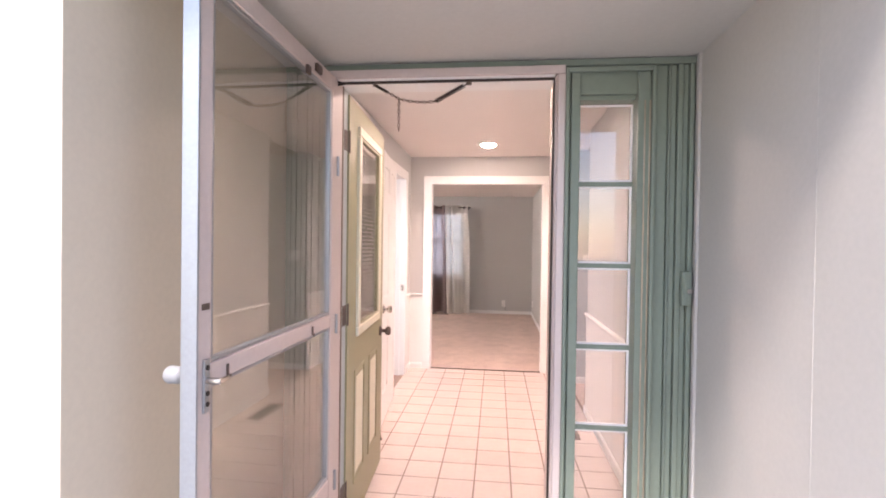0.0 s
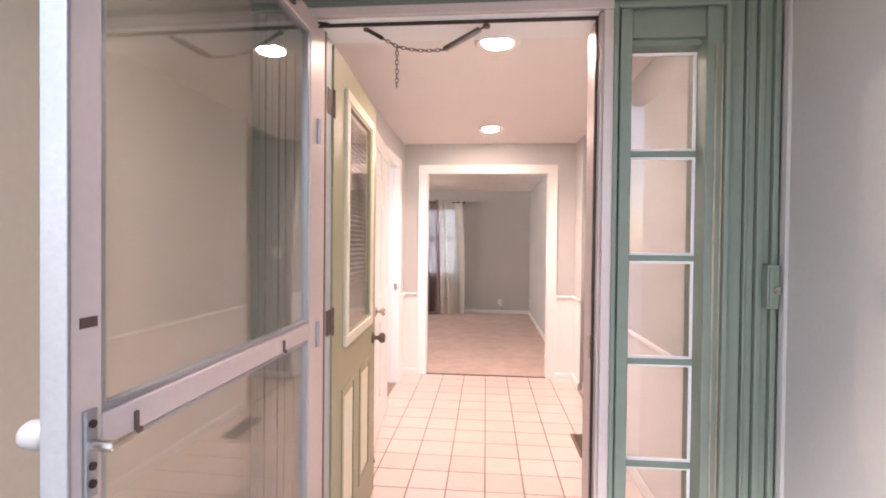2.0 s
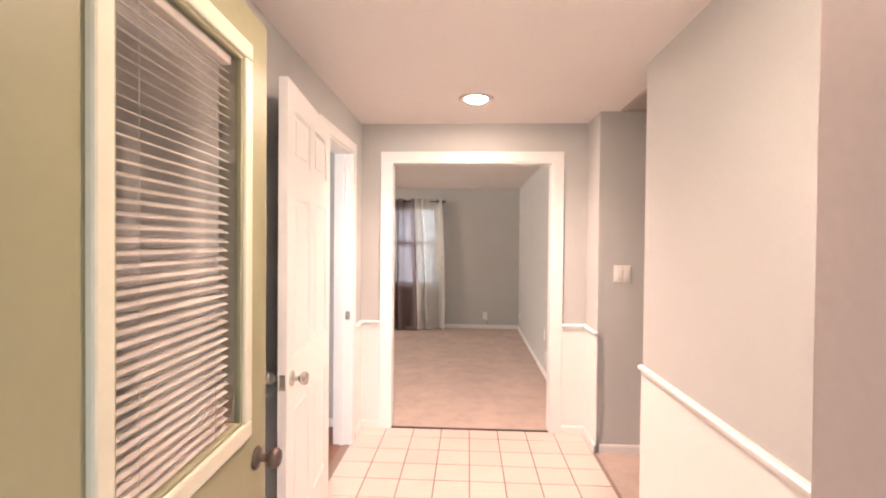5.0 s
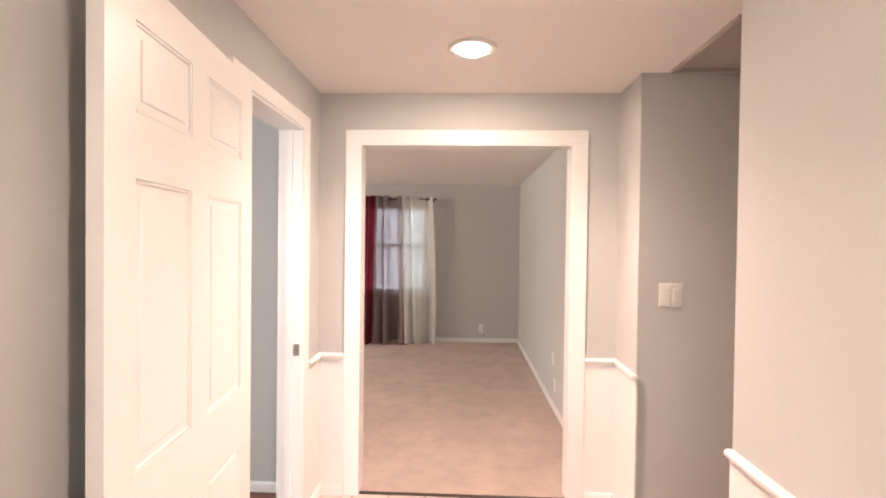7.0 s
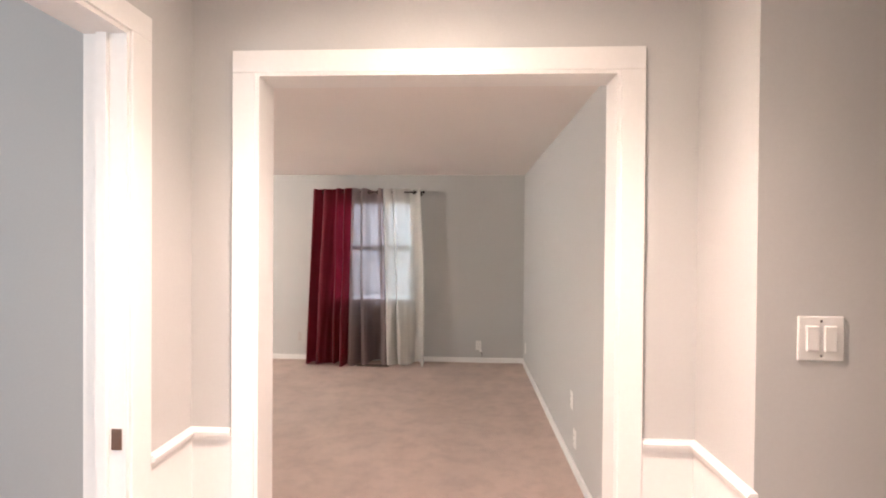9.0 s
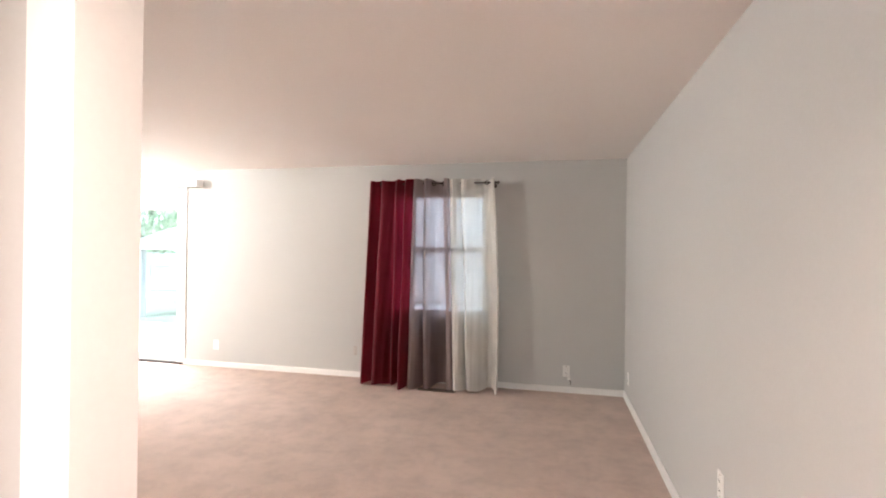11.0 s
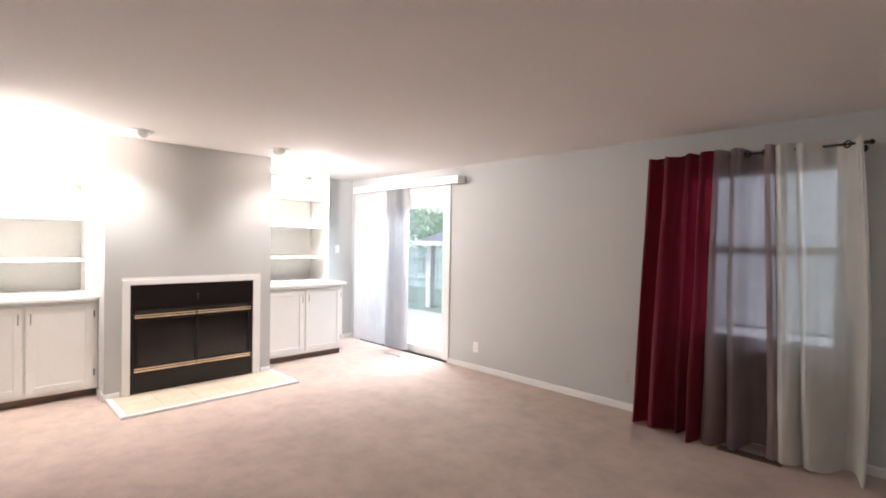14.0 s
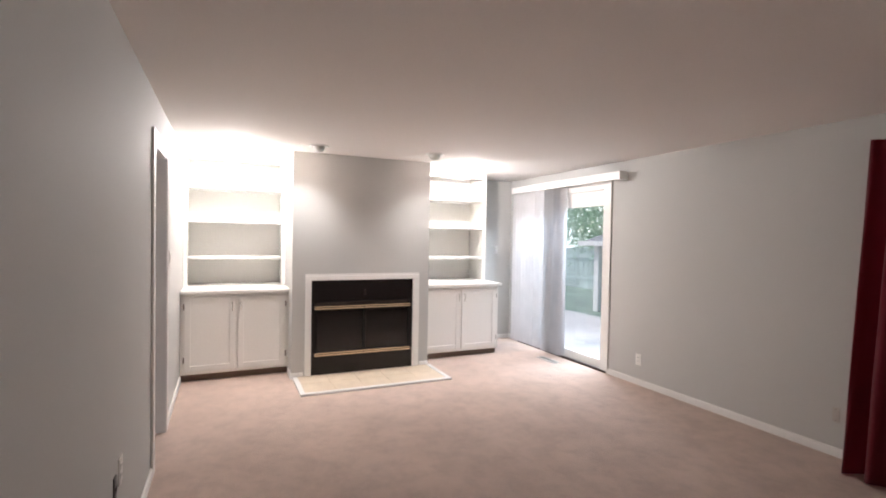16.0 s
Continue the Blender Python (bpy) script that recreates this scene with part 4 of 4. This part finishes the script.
def eyeball(x, y, aim):
    t = thing("spotlight", (x, y, ROOM_CEIL), "white eyeball spotlight set in the ceiling, lit", "spotlight", "fireside spotlights")
    part("ring", lathe([(0.055, -0.001), (0.095, 0.0), (0.096, 0.005), (0.080, 0.012), (0.056, 0.008)], pose(x, y, ROOM_CEIL, 180, 0, 0)), M_PLASTIC, t, soft=True)
    m = look((x, y, ROOM_CEIL - 0.012), aim)
    b = part("ball", lathe([(0.02, 0.05), (0.05, 0.03), (0.060, 0.0), (0.056, -0.02), (0.046, -0.036), (0.042, -0.034)][::-1], m), M_PLASTIC, t, soft=True)
    part("bulb", lathe([(0.004, -0.041), (0.03, -0.038), (0.0415, -0.033)], m), M_BULB, b, "glowing bulb face", soft=True)


eyeball(-4.19, 6.72, (-5.0, 6.3, 1.4))
eyeball(-4.06, 7.87, (-5.0, 8.5, 1.4))

# sliding glass door
sg = thing("door_sliding", (-4.5, FAR, 0), "white sliding glass patio door", "sliding door", kind="structure")
part("casing", box(-3.69, -3.58, FAR - 0.018, FAR, 0, 2.10, 0.003), M_TRIM, sg)
part("casing", box(-5.50, -5.40, FAR - 0.018, FAR, 0, 2.10, 0.003), M_TRIM, sg)
part("casing_head", box(-5.50, -3.58, FAR - 0.018, FAR, 2.10, 2.148, 0.003), M_TRIM, sg)
part("frame_jamb", box(-3.715, -3.69, FAR, FAR + 0.14, 0, 2.10), M_TRIM, sg)
part("frame_jamb", box(-5.40, -5.375, FAR, FAR + 0.14, 0, 2.10), M_TRIM, sg)
part("frame_head", box(-5.375, -3.715, FAR, FAR + 0.14, 2.06, 2.10), M_TRIM, sg)
part("track", box(-5.375, -3.715, FAR - 0.01, FAR + 0.14, -0.01, 0.016, 0.002), M_ALU, sg, "grey aluminium track")
part("dark_sill_gap", box(-5.375, -3.60, FAR - 0.026, FAR - 0.011, 0.0, 0.024), M_DARK, sg)
for nm, xa, xb, ya in (("fixed_panel", -5.375, -4.50, FAR + 0.085), ("sliding_panel", -4.56, -3.715, FAR + 0.035)):
    bm = bmesh.new()
    st, sr0 = 0.085, 0.035
    for a in ((xa, xa + st, 0.016, 2.06), (xb - sr0, xb, 0.016, 2.06), (xa + st, xb - sr0, 0.016, 0.11), (xa + st, xb - sr0, 1.88, 2.06)):
        add_box(bm, a[0], a[1], ya, ya + 0.035, a[2], a[3], 0.004)
    pn = part(nm, bm, M_TRIM, sg)
    p = part("glass", box(xa + st, xb - sr0, ya + 0.014, ya + 0.020, 0.11, 1.88), M_GLASS, pn)
    p.visible_shadow = False
part("pull_handle", box(-4.535, -4.515, FAR + 0.010, FAR + 0.036, 0.95, 1.15, 0.004), M_DARK, sg)

va = thing("vertical_blind", (-4.9, FAR - 0.07, 2.2), "white vertical blind drawn half across the patio door", "vertical blind")
part("valance", box(-5.47, -3.365, FAR - 0.115, FAR - 0.100, 2.132, 2.218, 0.003), M_TRIM, va, "white valance board")
part("valance_end", box(-3.380, -3.365, FAR - 0.100, FAR, 2.132, 2.218, 0.003), M_TRIM, va)
part("valance_end", box(-5.47, -5.455, FAR - 0.100, FAR, 2.132, 2.218, 0.003), M_TRIM, va)
part("headrail", box(-5.45, -3.385, FAR - 0.075, FAR - 0.035, 2.155, 2.19, 0.002), M_ALUPAINT, va)
rnd = random.Random(3)
xs = [-5.43 + 0.076 * k for k in range(9)] + [-4.70 + 0.029 * k for k in range(13)]
for k, xx in enumerate(xs):
    turn = (50 if k < 9 else 62) + rnd.uniform(-9, 9)
    bm = bmesh.new()
    n = 6
    vs = []
    for z in (0.03, 2.15):
        vs.append([bm.verts.new((-0.044 + 0.088 * i / n, 0.007 * (1 - (2 * i / n - 1) ** 2), z)) for i in range(n + 1)])
    for i in range(n):
        bm.faces.new((vs[0][i], vs[0][i + 1], vs[1][i + 1], vs[1][i]))
    part("vane", bm, M_VANE, va, soft=True, turn=pose(xx, FAR - 0.055, 0, 0, 0, turn))

rg = thing("floor_register", (-4.33, 9.55, 0), "pale metal floor register in the carpet", "floor vent")
part("frame", box(-4.50, -4.14, 9.49, 9.60, 0.0, 0.006, 0.002), M_GRILLE, rg)
for k in range(15):
    xx = -4.475 + k * 0.0225
    part("slot", box(xx, xx + 0.010, 9.505, 9.585, 0.0055, 0.0066), M_SLOT, rg)

# window behind the curtains
wd = thing("window_room", (-0.46, FAR, 0.72), "white double-hung window with a mini blind", "window", kind="structure")
bm = bmesh.new()
for a in ((-1.03, -0.98, 0.70, 2.03), (0.06, 0.11, 0.70, 2.03), (-1.03, 0.11, 2.03, 2.08), (-1.05, 0.13, 0.68, 0.72)):
    add_box(bm, a[0], a[1], FAR - 0.014, FAR, a[2], a[3], 0.003)
part("window_casing", bm, M_TRIM, wd)
for nm, za, zb, ya in (("lower_sash", 0.72, 1.44, FAR + 0.05), ("upper_sash", 1.40, 2.03, FAR + 0.09)):
    bm = bmesh.new()
    for a in ((-0.98, -0.93, za, zb), (0.01, 0.06, za, zb), (-0.93, 0.01, za, za + 0.05), (-0.93, 0.01, zb - 0.045, zb)):
        add_box(bm, a[0], a[1], ya, ya + 0.035, a[2], a[3], 0.003)
    sh = part(nm, bm, M_TRIM, wd)
    p = part("pane", box(-0.93, 0.01, ya + 0.014, ya + 0.018, za + 0.05, zb - 0.045), M_GLASS, sh)
    p.visible_shadow = False
part("sash_bar", box(-0.31, -0.27, FAR + 0.05, FAR + 0.125, 0.72, 2.03, 0.003), M_TRIM, wd)
part("window_sill", box(-1.06, 0.14, FAR - 0.05, FAR + 0.05, 0.685, 0.715, 0.004), M_TRIM, wd)
part("blind_headrail", box(-0.97, 0.05, FAR + 0.01, FAR + 0.045, 1.985, 2.02, 0.002), M_BLIND, wd)
part("blind_bottom_rail", box(-0.965, 0.045, FAR + 0.015, FAR + 0.040, 0.842, 0.864, 0.003), M_GRILLE, wd, "grey blind bottom rail")
for k in range(53):
    part("blind_slat", box(-0.965, 0.045, -0.0125, 0.0125, -0.0006, 0.0006), M_BLIND, wd, turn=pose(0, FAR + 0.027, 1.975 - k * 0.021, 12, 0, 0))

RODY, RODZ = FAR - 0.165, 2.105
rod = thing("curtain_rod", (-0.5, RODY, RODZ), "dark bronze curtain rod over the window", "curtain rod")
part("rod", cyl((-1.12, RODY, RODZ), (0.165, RODY, RODZ), 0.0085, seg=14), M_DARK, rod)
for xx, s in ((-1.12, -1), (0.165, 1)):
    part("finial", lathe([(0.008, 0), (0.013, 0.004), (0.013, 0.012), (0.006, 0.016), (0.016, 0.026), (0.018, 0.034), (0.012, 0.044), (0.003, 0.048)], pose(xx, RODY, RODZ, 0, 90 * s, 0)), M_DARK, rod, soft=True)
for xx in (-1.10, -0.49, 0.148):
    bm = cyl((xx, RODY, RODZ - 0.012), (xx, FAR, RODZ - 0.012), 0.006, seg=10)
    add_cyl(bm, (xx, FAR - 0.006, RODZ - 0.012), (xx, FAR, RODZ - 0.012), 0.022, seg=16)
    part("bracket", bm, M_DARK, rod)


def glide(points, f):
    """A smooth line through (across, out) points, f from 0 to 1."""
    n = len(points) - 1
    k = min(int(f * n), n - 1)
    t = f * n - k
    p = [points[min(max(q, 0), n)] for q in (k - 1, k, k + 1, k + 2)]
    return [0.5 * (2 * b + (c - a) * t + (2 * a - 5 * b + 4 * c - d) * t * t + (3 * b - a - 3 * c + d) * t ** 3) for a, b, c, d in zip(*p)]


def curtain(name, top_x, foot_x, pleats, mat, label, seed=1, bottom=0.012, eyelets=(), belly=0.0):
    """Hanging cloth: pleats are (share of the width, metres out from the rod) along the cloth, and may fold back over themselves."""
    t = thing(name, (sum(top_x) / 2, RODY, bottom), label, "curtain", "window curtains")
    bm = bmesh.new()
    nu, nv = (len(pleats) - 1) * 9, 48
    top = RODZ + 0.036
    grid = []
    for j in range(nv + 1):
        v = j / nv
        row = []
        for i in range(nu + 1):
            f = i / nu
            u, d = glide(pleats, f)
            drift = 0.05 * v * noise.noise(Vector((u * 3.0, v * 1.6, seed * 7.1))) - 0.03 * v ** 6 * (0.5 + 0.5 * math.sin(f * 21 + seed))
            crease = 0.014 * noise.noise(Vector((f * 26 + v * 1.5, v * 3.2, seed + 3.3)))
            x0, x1 = top_x[0] + (foot_x[0] - top_x[0]) * v, top_x[1] + (foot_x[1] - top_x[1]) * v + belly * math.sin(math.pi * v)
            x = x0 + (x1 - x0) * (u + 0.10 * v * noise.noise(Vector((u * 2.6, v * 2.1, seed * 3.7))) * math.sin(math.pi * min(max(u, 0), 1)))
            z = top + (bottom - top) * v
            z += 0.010 * math.cos(f * 23 + seed) if j == nv else (0.010 * math.sin(f * 19 + seed) if j == 0 else 0)
            row.append(bm.verts.new((x, RODY - d * (0.9 + 0.6 * v) + drift + crease, z)))
        grid.append(row)
    for j in range(nv):
        for i in range(nu):
            bm.faces.new((grid[j][i], grid[j][i + 1], grid[j + 1][i + 1], grid[j + 1][i]))
    part("cloth", bm, mat, t, soft=True)
    for k, uu in enumerate(eyelets):
        x = top_x[0] + (top_x[1] - top_x[0]) * uu
        pts = [(0.0, 0.021 * math.cos(2 * math.pi * q / 16), 0.021 * math.sin(2 * math.pi * q / 16)) for q in range(17)]
        part("grommet", tube(pts, 0.0055, 6), M_DARK, t, "dark metal eyelet", turn=pose(x, RODY, RODZ, 0, 0, 62 if k % 2 else -62))
    return t


curtain("curtain", (-1.150, -0.665), (-1.228, -0.69), ((0.03, -0.05), (0.0, 0.04), (0.06, 0.08), (0.15, 0.03), (0.27, -0.06), (0.21, -0.085), (0.27, 0.06), (0.36, 0.10), (0.46, 0.06), (0.55, 0.015), (0.62, 0.05), (0.70, 0.02), (0.81, -0.06), (0.75, -0.03), (0.83, 0.10), (0.93, 0.07), (1.0, -0.03)),
        M_RED, "wine red eyelet curtain hanging to the floor", 2, eyelets=(0.24, 0.36, 0.66, 0.81))
curtain("curtain", (-0.68, -0.285), (-0.715, -0.205), ((0.05, -0.05), (0.0, 0.03), (0.09, 0.085), (0.21, 0.04), (0.30, -0.06), (0.23, -0.06), (0.34, 0.07), (0.45, 0.05), (0.55, -0.05), (0.72, -0.065), (0.86, -0.03), (0.82, 0.05), (0.92, 0.085), (1.0, 0.03), (0.95, -0.04)),
        M_TAUPE, "taupe sheer eyelet curtain hanging to the floor", 5, eyelets=(0.17, 0.31, 0.54, 0.80))
curtain("curtain", (-0.30, 0.155), (-0.235, 0.215), ((0.06, -0.05), (0.0, 0.03), (0.08, 0.085), (0.19, 0.05), (0.27, -0.04), (0.22, -0.05), (0.31, 0.075), (0.42, 0.055), (0.56, 0.0), (0.72, -0.06), (0.86, -0.03), (0.93, 0.02), (0.975, 0.055), (1.0, 0.05), (1.0, 0.0)),
        M_WHITE, "white sheer eyelet curtain hanging to the floor", 9, eyelets=(0.22, 0.29, 0.47, 0.84), belly=0.03)
mt = thing("floor_register", (-0.39, 9.53, 0), "dark brown floor register under the curtains", "floor vent")
part("frame", box(-0.585, -0.195, 9.49, 9.585, 0.0, 0.007, 0.002), M_VENT, mt)
for k in range(16):
    xx = -0.565 + k * 0.0228
    part("slot", box(xx, xx + 0.010, 9.503, 9.572, 0.0065, 0.0076), M_SLOT, mt)

# ---- garden behind the house ----
M_FENCE = material("weathered_fence_board", (0.55, 0.64, 0.63), rough=0.9, grain=40, vary=0.2, bump=0.3, obj_random=0.12)
M_LAWN = material("lawn_grass", (0.30, 0.40, 0.33), rough=1.0, grain=60, vary=0.35, bump=0.8, depth=0.02)
M_LEAF = fabric("tree_leaves", (0.30, 0.42, 0.32), (0.60, 0.78, 0.58), 0.0, 0.6)
M_BARK = material("tree_bark", (0.10, 0.075, 0.055), rough=0.95, grain=30, vary=0.3, bump=0.8)
M_SHED = material("teal_shed_paint", (0.40, 0.55, 0.55), rough=0.7, grain=40, vary=0.1, bump=0.2)
M_SHINGLE = material("grey_shingle", (0.30, 0.32, 0.34), rough=0.95, grain=30, vary=0.25, bump=0.5)
structure("patio", box(-9.5, 2.0, FAR + 0.15, 13.0, -0.27, -0.10, 0.01), M_CONCRETE, "concrete patio slab, coloured lighter as if in full sun")
structure("lawn", box(-40, 30, 13.02, 60, -0.262, -0.2), M_LAWN, "mown lawn behind the patio")
fe = thing("fence", (-9, 17.5, -0.2), "weathered grey wooden board fence", "fence")
for k in range(70):
    part("board", box(-22 + k * 0.25, -22 + k * 0.25 + 0.235, 17.5, 17.53, -0.2, 1.22 + 0.02 * math.sin(k * 2.3)), M_FENCE, fe)
for z in (0.1, 0.85):
    part("rail", box(-22, -4.5, 17.46, 17.5, z, z + 0.09), M_FENCE, fe)
sh = thing("garden_shed", (-7.0, 15.3, -0.2), "teal garden shelter with white posts and shingle roof", "shed")
part("front_wall", box(-8.05, -5.6, 14.9, 14.96, -0.2, 1.42), M_SHED, sh)
for xx, yy in ((-8.45, 14.05), (-5.55, 14.05), (-8.45, 16.2)):
    part("post", box(xx - 0.08, xx + 0.08, yy - 0.08, yy + 0.08, -0.2, 1.42, 0.01), M_TRIM, sh, "white painted post")
part("eave_board", box(-8.8, -5.2, 13.72, 13.76, 1.36, 1.47), M_TRIM, sh, "white painted eave board")
bm = bmesh.new()
v = [bm.verts.new(p) for p in ((-8.8, 13.76, 1.43), (-5.2, 13.76, 1.43), (-5.2, 16.5, 1.43), (-8.8, 16.5, 1.43), (-7.6, 15.1, 2.15), (-6.4, 15.1, 2.15))]
for f in ((0, 1, 5, 4), (1, 2, 5), (2, 3, 4, 5), (3, 0, 4), (3, 2, 1, 0)):
    bm.faces.new([v[i] for i in f])
part("roof", bm, M_SHINGLE, sh)


def tree(x, y, h, r, seed):
    rr = random.Random(seed)
    t = thing("tree", (x, y, -0.2), "leafy green garden tree behind the fence", "tree", "garden trees")
    bm = cyl((x, y, -0.2), (x + 0.1, y, h * 0.5), 0.16, 0.09, 10)
    tips = []
    for k in range(9):
        a = 2 * math.pi * k / 9 + rr.uniform(-0.3, 0.3)
        b = Vector((x + 0.1, y, h * rr.uniform(0.15, 0.5)))
        e = b + Vector((math.cos(a) * r * 0.7, math.sin(a) * r * 0.7, h * rr.uniform(0.15, 0.42)))
        add_cyl(bm, b, e, 0.05, 0.015, 6)
        tips.append(e)
    part("trunk", bm, M_BARK, t)
    verts, faces = [], []
    for k in range(9000):
        c0 = rr.choice(tips)
        p = c0 + Vector((rr.gauss(0, 1), rr.gauss(0, 1), rr.gauss(0, 0.8))) * r * 0.33
        q = Euler((rr.uniform(0, 6), rr.uniform(0, 6), rr.uniform(0, 6))).to_matrix()
        s = rr.uniform(0.035, 0.075)
        n = len(verts)
        for d in ((-1, 0, 0), (0, -0.5, 0.1), (1, 0, 0), (0, 0.5, 0.1)):
            verts.append(p + q @ (Vector(d) * s))
        faces.append((n, n + 1, n + 2, n + 3))
    me = bpy.data.meshes.new("crown")
    me.from_pydata(verts, [], faces)
    me.materials.append(M_LEAF)
    ob = new("crown", me)
    ob.parent = t
    ob.matrix_parent_inverse = t.matrix_basis.inverted()


for x, y, h, r, sd0 in ((-11.0, 20.0, 5.2, 2.2, 1), (-15.0, 21.0, 6.0, 2.6, 2), (-7.5, 21.5, 5.0, 2.2, 3), (-19.0, 20.0, 5.5, 2.4, 4), (-12.8, 18.9, 3.0, 1.7, 5), (-9.2, 19.0, 2.8, 1.6, 6)):
    tree(x, y, h, r, sd0)

M_HAZE = emitting("bright_overcast_haze", (0.84, 0.94, 1.0), 1.7)
M_DAY = emitting("overcast_daylight", (0.68, 0.86, 1.0), 0.6)
structure("backdrop_haze", box(-60, 8, 50.0, 50.1, -0.2, 16), M_HAZE, "pale overcast haze behind the garden")
structure("backdrop_sky", box(-2.6, 1.6, 13.5, 13.55, -0.1, 4.2), M_DAY, "pale overcast daylight outside the window")

# ---- entry floor tiles ----
hall_floor = bpy.data.objects["floor_hall"]
TP = 0.2125
TILES = {}
for i in range(-3, 8):
    for j in range(-1, 16):
        xa, xb = 0.191 + i * TP + 0.004, 0.191 + (i + 1) * TP - 0.004
        yb, ya = 5.244 - j * TP - 0.004, 5.244 - (j + 1) * TP + 0.004
        xa, xb, ya, yb = max(xa, HL + 0.002), min(xb, HR - 0.002), max(ya, 2.21), min(yb, LO + 0.006)
        if xb - xa < 0.02 or yb - ya < 0.02:
            continue
        key = (round(xb - xa, 4), round(yb - ya, 4))
        if key not in TILES:
            bm = box(-key[0] / 2, key[0] / 2, -key[1] / 2, key[1] / 2, -0.006, 0.0, 0.0015)
            TILES[key] = bpy.data.meshes.new("tile")
            bm.to_mesh(TILES[key])
            bm.free()
            TILES[key].materials.append(M_TILE)
        ob = new("tile", TILES[key])
        ob.parent = hall_floor
        ob.location = ((xa + xb) / 2, (ya + yb) / 2, 0.0)
